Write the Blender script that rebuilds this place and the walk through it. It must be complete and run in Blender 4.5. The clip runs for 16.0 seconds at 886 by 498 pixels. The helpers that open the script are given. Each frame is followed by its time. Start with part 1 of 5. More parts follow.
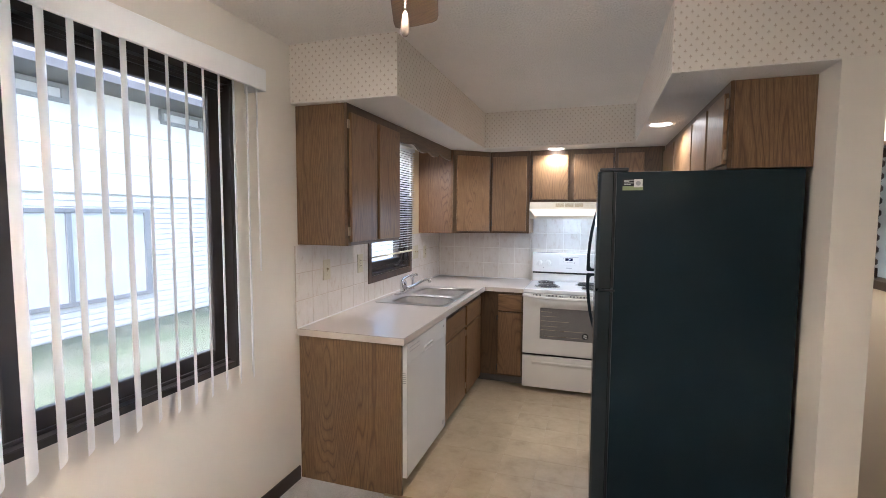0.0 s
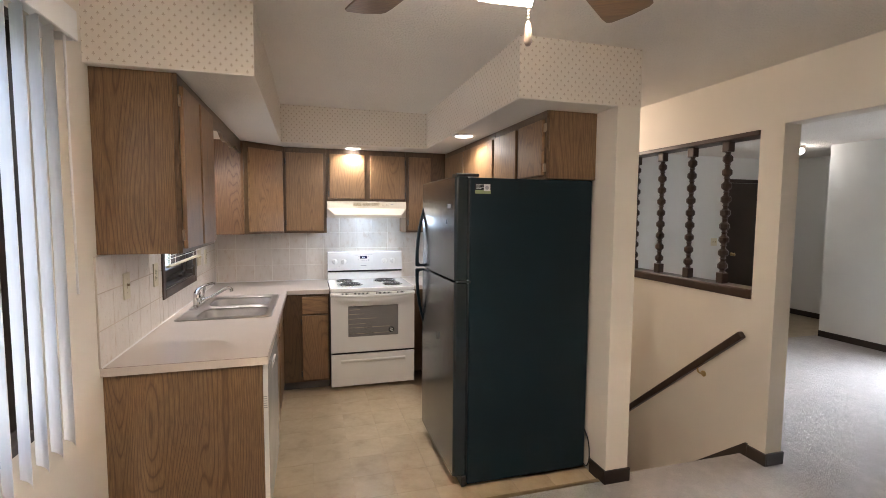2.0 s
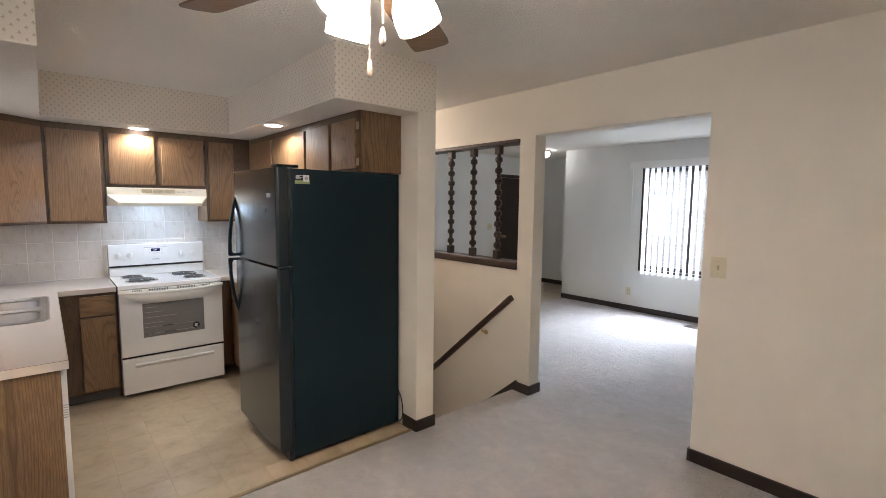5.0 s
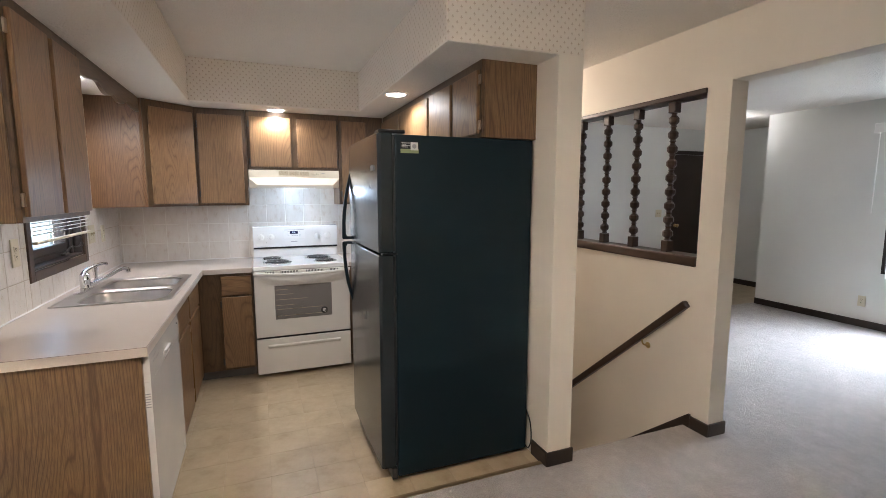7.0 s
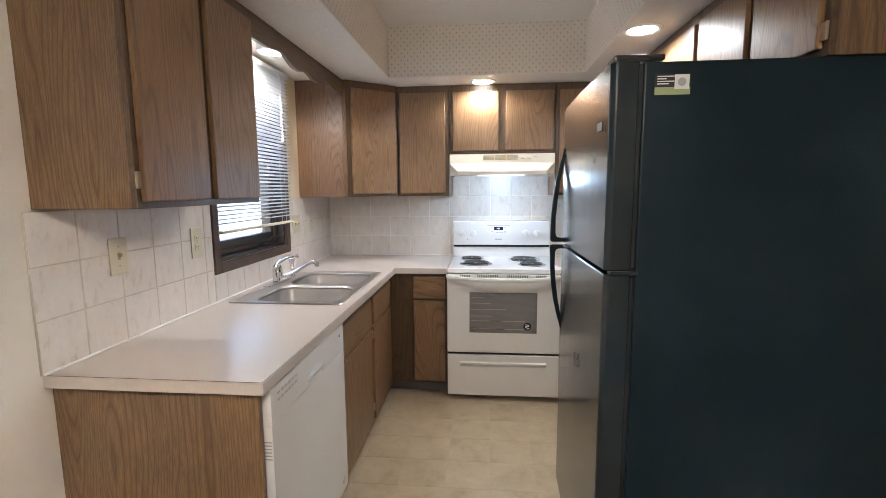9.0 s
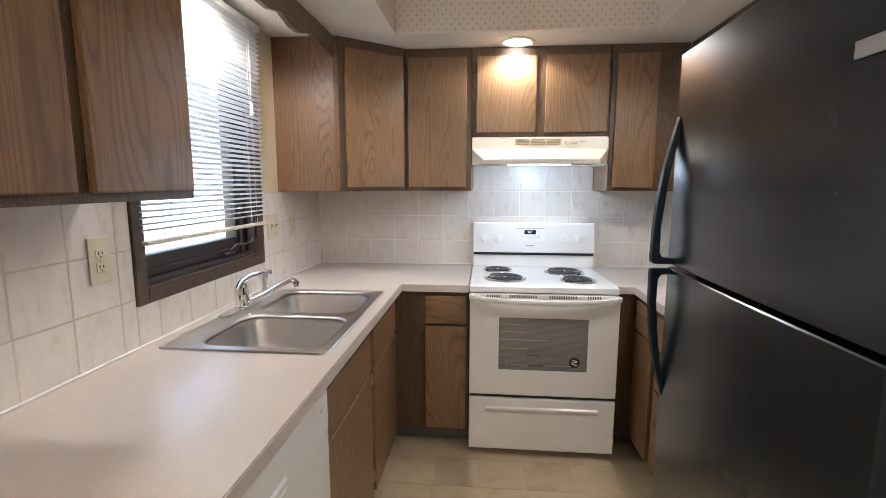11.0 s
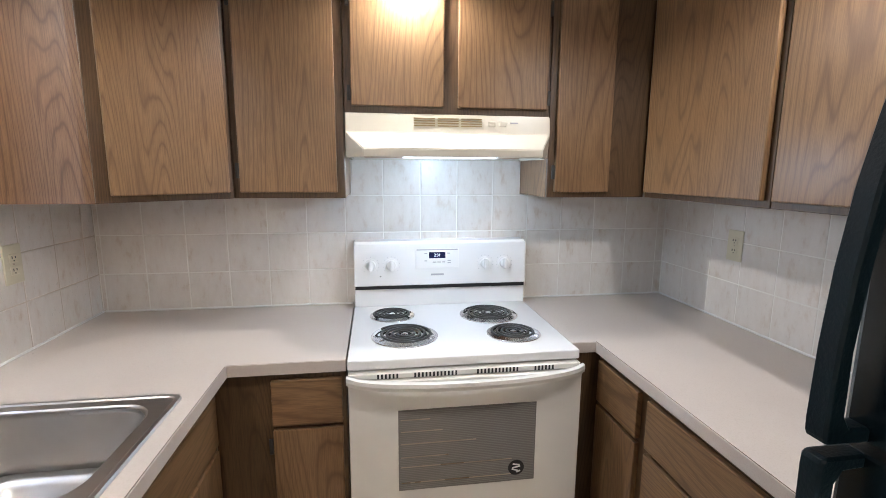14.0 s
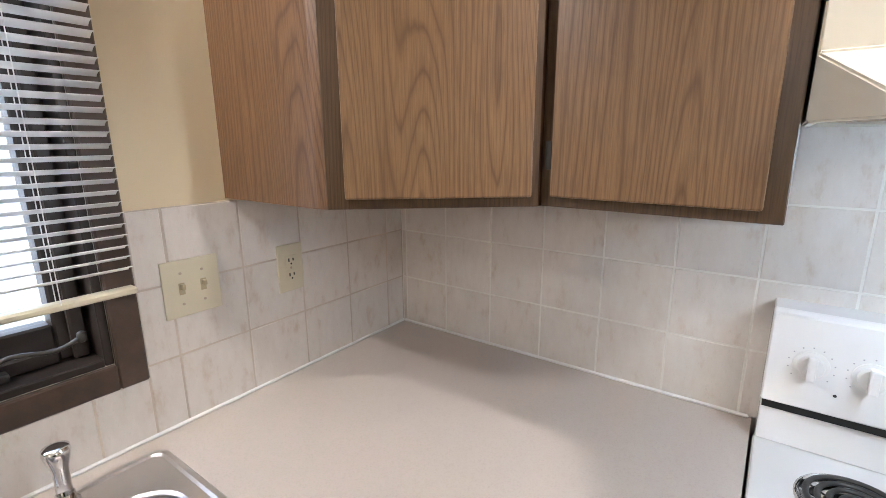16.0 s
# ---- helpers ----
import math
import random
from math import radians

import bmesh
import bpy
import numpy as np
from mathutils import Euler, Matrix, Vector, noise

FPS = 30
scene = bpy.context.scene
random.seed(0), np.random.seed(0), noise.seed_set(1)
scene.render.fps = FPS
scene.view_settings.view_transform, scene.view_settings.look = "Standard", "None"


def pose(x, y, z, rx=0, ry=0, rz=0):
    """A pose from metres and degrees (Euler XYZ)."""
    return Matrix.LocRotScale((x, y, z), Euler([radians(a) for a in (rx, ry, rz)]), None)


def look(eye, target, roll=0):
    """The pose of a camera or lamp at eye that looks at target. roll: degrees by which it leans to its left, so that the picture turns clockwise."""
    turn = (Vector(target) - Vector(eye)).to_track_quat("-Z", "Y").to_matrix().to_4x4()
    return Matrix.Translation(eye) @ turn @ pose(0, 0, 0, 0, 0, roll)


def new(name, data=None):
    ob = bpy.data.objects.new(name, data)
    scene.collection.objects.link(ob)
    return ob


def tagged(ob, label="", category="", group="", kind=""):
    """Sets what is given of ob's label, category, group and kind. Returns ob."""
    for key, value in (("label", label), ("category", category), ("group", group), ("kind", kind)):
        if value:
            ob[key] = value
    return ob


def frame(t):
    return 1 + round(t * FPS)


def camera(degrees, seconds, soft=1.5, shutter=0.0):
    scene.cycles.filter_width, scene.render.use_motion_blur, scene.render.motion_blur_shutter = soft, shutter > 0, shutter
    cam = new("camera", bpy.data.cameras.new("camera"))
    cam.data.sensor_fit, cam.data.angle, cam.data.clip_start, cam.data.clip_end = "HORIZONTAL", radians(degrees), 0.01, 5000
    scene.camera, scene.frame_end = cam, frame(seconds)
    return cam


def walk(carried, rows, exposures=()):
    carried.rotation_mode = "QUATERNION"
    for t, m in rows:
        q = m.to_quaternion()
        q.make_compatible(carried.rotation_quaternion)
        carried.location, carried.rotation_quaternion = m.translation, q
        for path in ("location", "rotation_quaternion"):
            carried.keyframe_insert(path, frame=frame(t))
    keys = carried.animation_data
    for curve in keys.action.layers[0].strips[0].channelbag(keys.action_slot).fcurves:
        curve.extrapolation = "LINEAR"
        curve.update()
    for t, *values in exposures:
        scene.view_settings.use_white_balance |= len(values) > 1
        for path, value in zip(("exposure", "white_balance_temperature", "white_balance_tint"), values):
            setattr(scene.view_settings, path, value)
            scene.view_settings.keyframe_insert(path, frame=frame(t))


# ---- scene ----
cam = camera(87.4, 16.0, soft=0.6)
PATH = [
    (0, (1.637, -1.83, 1.581), (1.016, 0.065, 1.433), 0.3),
    (0.5, (1.402, -1.796, 1.58), (1.05, 0.167, 1.43), 0.2),
    (1, (1.164, -1.795, 1.597), (1.147, 0.199, 1.443), 0.3),
    (1.5, (1.016, -1.811, 1.589), (1.304, 0.162, 1.436), 0.3),
    (2, (0.876, -1.846, 1.587), (1.428, 0.071, 1.437), 0.4),
    (2.5, (0.777, -1.894, 1.599), (1.549, -0.055, 1.442), 0.5),
    (3, (0.693, -1.965, 1.59), (1.67, -0.228, 1.426), 0.6),
    (3.5, (0.627, -2.025, 1.593), (1.772, -0.394, 1.427), 0.7),
    (4, (0.582, -2.065, 1.601), (1.857, -0.535, 1.422), 0.8),
    (4.2, (0.568, -2.08, 1.605), (1.887, -0.588, 1.422), 0.8),
    (6.3, (0.92, -1.877, 1.552), (1.972, -0.193, 1.32), -0.0),
    (6.5, (0.973, -1.825, 1.545), (1.941, -0.09, 1.311), 0.0),
    (7, (1.111, -1.615, 1.513), (1.84, 0.232, 1.27), -0.0),
    (7.5, (1.235, -1.389, 1.5), (1.705, 0.539, 1.249), 0.0),
    (8, (1.331, -1.19, 1.488), (1.551, 0.782, 1.233), -0.1),
    (8.5, (1.362, -1.006, 1.477), (1.355, 0.977, 1.22), -0.3),
    (9, (1.307, -0.765, 1.454), (1.12, 1.211, 1.197), -0.4),
    (9.2, (1.275, -0.667, 1.443), (1.037, 1.303, 1.188), -0.4),
    (11.3, (1.051, 0.052, 1.444), (0.909, 2.027, 1.163), 0.4),
    (11.5, (0.996, 0.11, 1.427), (0.931, 2.091, 1.16), 0.6),
    (12, (0.903, 0.264, 1.446), (1.0, 2.243, 1.174), 0.6),
    (12.5, (0.922, 0.467, 1.44), (1.13, 2.438, 1.167), 0.3),
    (13, (0.983, 0.638, 1.432), (1.279, 2.596, 1.151), 0.0),
    (13.5, (1.035, 0.782, 1.456), (1.402, 2.727, 1.167), 0.3),
    (14, (1.134, 0.94, 1.498), (1.424, 2.896, 1.17), 0.3),
    (14.5, (1.203, 1.152, 1.511), (1.146, 3.115, 1.135), -0.4),
    (15, (1.193, 1.414, 1.521), (0.753, 3.319, 1.101), -0.4),
    (15.5, (1.109, 1.625, 1.52), (0.359, 3.426, 1.08), -0.2),
    (16, (1.019, 1.831, 1.528), (-0.122, 3.408, 1.071), -0.3),
]
walk(cam, [(t, look(eye, target, roll)) for t, eye, target, roll in PATH],
     exposures=[(0, 3.4, 5610, 13), (1, 3.43, 5960, 14), (2, 3.46, 6130, 14), (4, 3.4, 5760, 12), (6.5, 3.46, 5840, 12), (8, 3.53, 5830, 11), (9, 3.58, 5710, 10), (12, 3.5, 6040, 13), (13.5, 3.55, 5920, 12), (14.5, 3.47, 5780, 10), (16, 3.5, 5950, 12)])

# ---- world, sun and lamps ----
world = bpy.data.worlds.new("sky")
scene.world = world
world.use_nodes = True
sky = world.node_tree.nodes.new("ShaderNodeTexSky")
sky.sky_type, sky.sun_disc = "NISHITA", False
sky.dust_density, sky.ozone_density = 4.0, 0.6
sky.sun_elevation, sky.sun_rotation = radians(52), radians(175)
world.node_tree.links.new(sky.outputs[0], world.node_tree.nodes["Background"].inputs[0])
world.node_tree.nodes["Background"].inputs[1].default_value = 0.128


def lamp(name, kind, where, power, colour, aim=None, size=0.1, size_y=None, angle=None, blend=0.5, label="", category="light"):
    data = bpy.data.lights.new(name, kind)
    data.energy, data.color = power, colour
    if kind == "AREA":
        data.shape = "RECTANGLE" if size_y else "DISK"
        data.size = size
        if size_y:
            data.size_y = size_y
    elif kind == "SUN":
        data.angle = size
    else:
        data.shadow_soft_size = size
    if kind == "SPOT":
        data.spot_size, data.spot_blend = radians(angle), blend
    ob = new(name, data)
    ob.matrix_world = look(where, aim) if aim else pose(*where)
    return ob


WARM, COOL = (1.0, 0.93, 0.85), (0.66, 0.83, 1.0)
lamp("sun", "SUN", (-2, -20, 30), 0.8, (1.0, 0.97, 0.93), aim=(-2 + 0.8, -20 + 8.0, 30 - 10.5), size=radians(15))
for lx, ly in ((2.033, 1.61), (1.275, 2.585), (0.17, 1.74)):
    lamp("downlight_bulb", "SPOT", (lx, ly, 2.16), 2.7, WARM, aim=(lx, ly, 0), size=0.04, angle=162, blend=0.45)
lamp("hood_bulb", "POINT", (1.41, 2.62, 1.522), 0.45, COOL, size=0.045)
FAN, FANWARM = (1.29, -1.0), (1.0, 0.86, 0.70)
for k in range(3):
    a = radians(88 + 120 * k)
    lamp("fan_bulb", "POINT", (FAN[0] + 0.11 * math.cos(a), FAN[1] + 0.11 * math.sin(a), 2.085), 2.0, FANWARM, size=0.03)
lamp("hall_bulb", "POINT", (7.08, 2.80, 2.36), 0.35, WARM, size=0.05)
lamp("stair_bulb", "POINT", (3.12, 2.45, 2.36), 3.3, (1.0, 0.8, 0.62), size=0.06)
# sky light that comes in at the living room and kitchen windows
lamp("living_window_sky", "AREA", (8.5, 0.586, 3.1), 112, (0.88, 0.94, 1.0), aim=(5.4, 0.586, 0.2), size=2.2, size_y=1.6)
lamp("kitchen_window_sky", "AREA", (-0.155, 1.75, 1.6), 0.32, (0.74, 0.87, 1.0), aim=(3, 1.75, 1.5), size=0.72, size_y=0.98)

# ---- materials ----
def material(name):
    m = bpy.data.materials.new(name)
    m.use_nodes = True
    return m, m.node_tree, m.node_tree.nodes["Principled BSDF"]


def node(nt, kind, links=(), operation=None):
    """A node, and its inputs from values or sockets."""
    n = nt.nodes.new("ShaderNode" + kind)
    if operation:
        n.operation = operation
    for key, value in dict(links).items():
        if isinstance(value, bpy.types.NodeSocket):
            nt.links.new(value, n.inputs[key])
        else:
            n.inputs[key].default_value = value
    return n


def maths(nt, op, a, b=0.0, c=0.0):
    n = nt.nodes.new("ShaderNodeMath")
    n.operation = op
    for i, v in enumerate((a, b, c)):
        if isinstance(v, bpy.types.NodeSocket):
            nt.links.new(v, n.inputs[i])
        else:
            n.inputs[i].default_value = v
    return n.outputs[0]


def ramp(nt, fac, stops):
    n = nt.nodes.new("ShaderNodeValToRGB")
    nt.links.new(fac, n.inputs[0])
    e = n.color_ramp.elements
    while len(e) < len(stops):
        e.new(0.5)
    for el, (p, c) in zip(e, stops):
        el.position, el.color = p, (*c, 1)
    return n.outputs[0]


def mix(nt, fac, a, b, mode="MIX"):
    n = nt.nodes.new("ShaderNodeMix")
    n.data_type, n.blend_type = "RGBA", mode
    for key, v in ((0, fac), (6, a), (7, b)):
        if isinstance(v, bpy.types.NodeSocket):
            nt.links.new(v, n.inputs[key])
        else:
            n.inputs[key].default_value = v if key == 0 else (*v, 1)
    return n.outputs[2]


def coords(nt, scale=(1, 1, 1), jitter=False):
    c = nt.nodes.new("ShaderNodeTexCoord").outputs["Object"]
    if jitter:
        r = nt.nodes.new("ShaderNodeObjectInfo").outputs["Random"]
        c = node(nt, "VectorMath", {0: c, 1: node(nt, "CombineXYZ", {0: maths(nt, "MULTIPLY", r, 7.3), 1: maths(nt, "MULTIPLY", r, 3.1), 2: maths(nt, "MULTIPLY", r, 5.7)}).outputs[0]}, operation="ADD").outputs[0]
    if scale != (1, 1, 1):
        c = node(nt, "VectorMath", {0: c, 1: scale}, operation="MULTIPLY").outputs[0]
    return c


def noisy(nt, vec, scale, detail=3.0, rough=0.55):
    return node(nt, "TexNoise", {"Vector": vec, "Scale": scale, "Detail": detail, "Roughness": rough}).outputs[0]


def bumped(nt, bsdf, height, strength, distance):
    b = node(nt, "Bump", {"Height": height, "Strength": strength, "Distance": distance})
    nt.links.new(b.outputs[0], bsdf.inputs["Normal"])


def plain(name, colour, rough=0.5, metal=0.0, var=0.12, big=3.0, fine=90.0, bump=0.0, depth=0.002, coat=0.0, jitter=False, spec=0.5):
    """A painted, plastic or metal surface with stains at one scale and grain at another."""
    m, nt, b = material(name)
    v = coords(nt, jitter=jitter)
    n1, n2 = noisy(nt, v, big, 4), noisy(nt, v, fine, 2)
    dark = tuple(c * (1 - var) for c in colour)
    light = tuple(min(1, c * (1 + var * 0.5)) for c in colour)
    c1 = ramp(nt, n1, [(0.3, dark), (0.7, light)])
    c2 = mix(nt, maths(nt, "MULTIPLY", n2, var), c1, tuple(c * 0.7 for c in colour))
    nt.links.new(c2, b.inputs["Base Color"])
    nt.links.new(maths(nt, "MULTIPLY_ADD", n1, 0.15, rough - 0.07), b.inputs["Roughness"])
    b.inputs["Metallic"].default_value = metal
    b.inputs["Coat Weight"].default_value = coat
    b.inputs["Specular IOR Level"].default_value = spec
    if bump:
        bumped(nt, b, n2, bump, depth)
    return m


def oak(name, axis, tone=1.0, red=0.0, even=0.36):
    """Stained oak veneer with arched growth rings; the grain runs along the axis."""
    m, nt, b = material(name)
    c = coords(nt, jitter=True)
    xyz = node(nt, "SeparateXYZ", {0: c})
    o = xyz.outputs
    along = o["XYZ".index(axis)]
    across = maths(nt, "ADD", *[o[i] for i in range(3) if "XYZ"[i] != axis])
    vec = node(nt, "CombineXYZ", {0: across, 1: maths(nt, "MULTIPLY", along, 0.11)}).outputs[0]
    field = noisy(nt, vec, 4.2, 1.5, 0.4)
    wob = noisy(nt, vec, 40, 2)
    rings = maths(nt, "FRACT", maths(nt, "ADD", maths(nt, "MULTIPLY", field, 44.0), maths(nt, "MULTIPLY", wob, 0.45)))
    vec2 = node(nt, "CombineXYZ", {0: across, 1: maths(nt, "MULTIPLY", along, 0.03)}).outputs[0]
    pores = noisy(nt, vec2, 330, 3, 0.7)
    broad = noisy(nt, vec, 9, 2)
    t = tone
    lt, md, dk = (0.30 * t, 0.179 * t, 0.084 * t), (0.25 * t, 0.143 * t, 0.065 * t), (0.10 * t, 0.051 * t, 0.025 * t)
    if red:
        lt, md, dk = [(q[0] * (1 + red * 0.4), q[1] * (1 - red * 0.1), q[2]) for q in (lt, md, dk)]
    base = ramp(nt, rings, [(0.0, dk), (0.14, md), (0.5, lt), (0.84, md), (0.97, dk)])
    soft = mix(nt, even, base, md)
    grain = mix(nt, maths(nt, "MULTIPLY", ramp(nt, pores, [(0.42, (0, 0, 0)), (0.62, (1, 1, 1))]), 0.9 - even), soft, dk)
    tint = mix(nt, maths(nt, "MULTIPLY", broad, 0.35), grain, tuple(q * 0.72 for q in md))
    nt.links.new(tint, b.inputs["Base Color"])
    nt.links.new(maths(nt, "MULTIPLY_ADD", pores, 0.2, 0.28), b.inputs["Roughness"])
    b.inputs["Coat Weight"].default_value = 0.18
    b.inputs["Coat Roughness"].default_value = 0.3
    bumped(nt, b, pores, 0.12, 0.001)
    return m


def glow(name, colour, strength):
    m, nt, b = material(name)
    b.inputs["Base Color"].default_value = (*colour, 1)
    b.inputs["Emission Color"].default_value = (*colour, 1)
    b.inputs["Emission Strength"].default_value = strength
    return m


def glassy(name, colour=(0.97, 0.99, 0.98), rough=0.0):
    m, nt, b = material(name)
    b.inputs["Base Color"].default_value = (*colour, 1)
    b.inputs["Transmission Weight"].default_value = 1.0
    b.inputs["Roughness"].default_value = rough
    b.inputs["IOR"].default_value = 1.45
    return m


OAK_Z, OAK_X, OAK_Y = oak("oak_upright", "Z"), oak("oak_along_x", "X"), oak("oak_along_y", "Y")
# frame oak darkened: the shade between the doors is put into its colour
OAK_DARK = oak("oak_shade_darkened", "Z", 0.45)
OAK_SIDE = oak("oak_end_veneer", "Z", 0.9, -0.06, 0.12)
OAK_DX, OAK_DY = oak("oak_rail_x", "X", 0.5), oak("oak_rail_y", "Y", 0.5)
OAK_RED = oak("oak_red_side", "Z", 0.78, 0.18, 0.25)
TRIM = plain("dark_brown_trim", (0.032, 0.02, 0.014), 0.42, var=0.35, fine=200, bump=0.1)
WALNUT = plain("dark_turned_wood", (0.05, 0.026, 0.016), 0.33, var=0.4, fine=160, bump=0.1)
FRAME = plain("dark_window_wood", (0.03, 0.021, 0.016), 0.4, var=0.4, fine=180, bump=0.15)
FRAME2 = plain("brown_window_casing", (0.085, 0.052, 0.033), 0.42, var=0.6, big=16, fine=90, bump=0.2)
PAINT = plain("cream_wall_paint", (0.76, 0.705, 0.615), 0.65, var=0.03, big=1.2, fine=170, bump=0.06, depth=0.001)
PAINT_W = plain("white_wall_paint", (0.72, 0.72, 0.69), 0.65, var=0.03, big=1.2, fine=170, bump=0.06, depth=0.001)
WHITE = plain("white_enamel", (0.8, 0.79, 0.775), 0.16, var=0.02, coat=0.3)
WHITE2 = plain("off_white_enamel", (0.75, 0.725, 0.68), 0.22, var=0.03, coat=0.2)
CREAM = plain("cream_enamel", (0.70, 0.655, 0.55), 0.25, var=0.03, coat=0.15)
PLASTIC = plain("white_plastic", (0.78, 0.77, 0.75), 0.35, var=0.03)
VINYL = plain("white_blind_vinyl", (0.82, 0.81, 0.79), 0.42, var=0.05)
IVORY = plain("ivory_plate", (0.66, 0.6, 0.44), 0.38, var=0.05)
IVORY_D = plain("ivory_switch", (0.42, 0.35, 0.21), 0.38, var=0.05)
BLACK = plain("black_gap", (0.008, 0.008, 0.008), 0.6, var=0.1)
FRIDGE_SIDE = plain("black_fridge_side", (0.0035, 0.0125, 0.0185), 0.42, var=0.12, big=2, fine=260, bump=0.55, depth=0.0012, spec=0.26)
FRIDGE_DOOR = plain("black_fridge_door", (0.0045, 0.0125, 0.017), 0.24, var=0.1, fine=420, bump=0.12, depth=0.0006, coat=0.45)
FRIDGE_DOOR.node_tree.nodes["Principled BSDF"].inputs["Coat Roughness"].default_value = 0.2
BLACKP = plain("black_plastic", (0.012, 0.013, 0.014), 0.3, var=0.15, coat=0.2)
CHROME = plain("chrome", (0.78, 0.78, 0.78), 0.08, 1.0, var=0.04)
NICKEL = plain("brushed_nickel", (0.5, 0.42, 0.33), 0.3, 1.0, var=0.12)
CRANK = plain("dark_bronze", (0.07, 0.062, 0.055), 0.4, 0.6, var=0.2)
BRASS = plain("aged_brass", (0.55, 0.4, 0.18), 0.3, 1.0, var=0.2)
COIL = plain("burnt_coil", (0.06, 0.058, 0.056), 0.4, 0.3, var=0.4, fine=200, bump=0.2)
GROUT = plain("grout", (0.86, 0.83, 0.77), 0.8, var=0.12, fine=220, bump=0.1)
GROUT_TAN = plain("tan_grout", (0.66, 0.575, 0.48), 0.8, var=0.25, big=5, fine=220, bump=0.1)
PAINT_Y = plain("yellow_cream_paint", (0.77, 0.655, 0.44), 0.55, var=0.04, big=1.5, fine=170, bump=0.08, depth=0.001)
CAULK = plain("white_caulk", (0.85, 0.84, 0.81), 0.5, var=0.05)
GREY_KICK = plain("grey_toe_kick", (0.13, 0.125, 0.12), 0.5, var=0.2)
GLASS = glassy("window_glass")
BULB = glow("lamp_glass", (1.0, 0.93, 0.82), 1.6)
DISPLAY = glow("clock_digits", (0.75, 0.85, 1.0), 0.4)
SHADE = glow("frosted_shade", (1.0, 0.86, 0.70), 7.5)
DARK_GLASS = plain("clock_window", (0.012, 0.014, 0.05), 0.1, var=0.05)
LABEL_G = plain("label_green", (0.3, 0.35, 0.17), 0.5)
LABEL_W = plain("label_white", (0.75, 0.75, 0.72), 0.5)
INK = plain("grey_print", (0.4, 0.4, 0.41), 0.5)


def make_steel():
    m, nt, b = material("brushed_steel")
    v = coords(nt, (1, 0.06, 1))
    n = noisy(nt, v, 260, 3, 0.6)
    n1 = noisy(nt, coords(nt), 7, 3)
    nt.links.new(ramp(nt, n1, [(0.3, (0.56, 0.53, 0.5)), (0.7, (0.63, 0.6, 0.57))]), b.inputs["Base Color"])
    b.inputs["Metallic"].default_value = 1.0
    nt.links.new(maths(nt, "MULTIPLY_ADD", n, 0.08, 0.30), b.inputs["Roughness"])
    return m


def make_counter():
    m, nt, b = material("beige_laminate")
    v = coords(nt)
    n1, n2, n3 = noisy(nt, v, 2.5, 4), noisy(nt, v, 320, 2, 0.7), noisy(nt, v, 46, 3)
    c = ramp(nt, n1, [(0.3, (0.565, 0.495, 0.44)), (0.7, (0.605, 0.535, 0.48))])
    c = mix(nt, maths(nt, "MULTIPLY", ramp(nt, n2, [(0.5, (0, 0, 0)), (0.68, (1, 1, 1))]), 0.28), c, (0.38, 0.3, 0.235))
    c = mix(nt, maths(nt, "MULTIPLY", n3, 0.18), c, (0.66, 0.6, 0.53))
    nt.links.new(c, b.inputs["Base Color"])
    nt.links.new(maths(nt, "MULTIPLY_ADD", n3, 0.14, 0.24), b.inputs["Roughness"])
    bumped(nt, b, n2, 0.05, 0.0005)
    return m


def make_tile(name, lo, hi, vein, rough, scale, spread=0.2, stretch=(1, 1, 1)):
    """Mottled ceramic or vinyl, each piece a little different."""
    m, nt, b = material(name)
    v = coords(nt, stretch, jitter=True)
    r = nt.nodes.new("ShaderNodeObjectInfo").outputs["Random"]
    n1, n2 = noisy(nt, v, scale, 6, 0.65), noisy(nt, v, scale * 5, 4, 0.7)
    c = ramp(nt, n1, [(0.26, vein), (0.44, lo), (0.7, hi)])
    c = mix(nt, maths(nt, "MULTIPLY", n2, 0.3), c, vein)
    c = mix(nt, maths(nt, "MULTIPLY", r, spread), c, tuple(q * 0.84 for q in lo))
    nt.links.new(c, b.inputs["Base Color"])
    nt.links.new(maths(nt, "MULTIPLY_ADD", n2, 0.2, rough), b.inputs["Roughness"])
    bumped(nt, b, n1, 0.12, 0.0012)
    return m


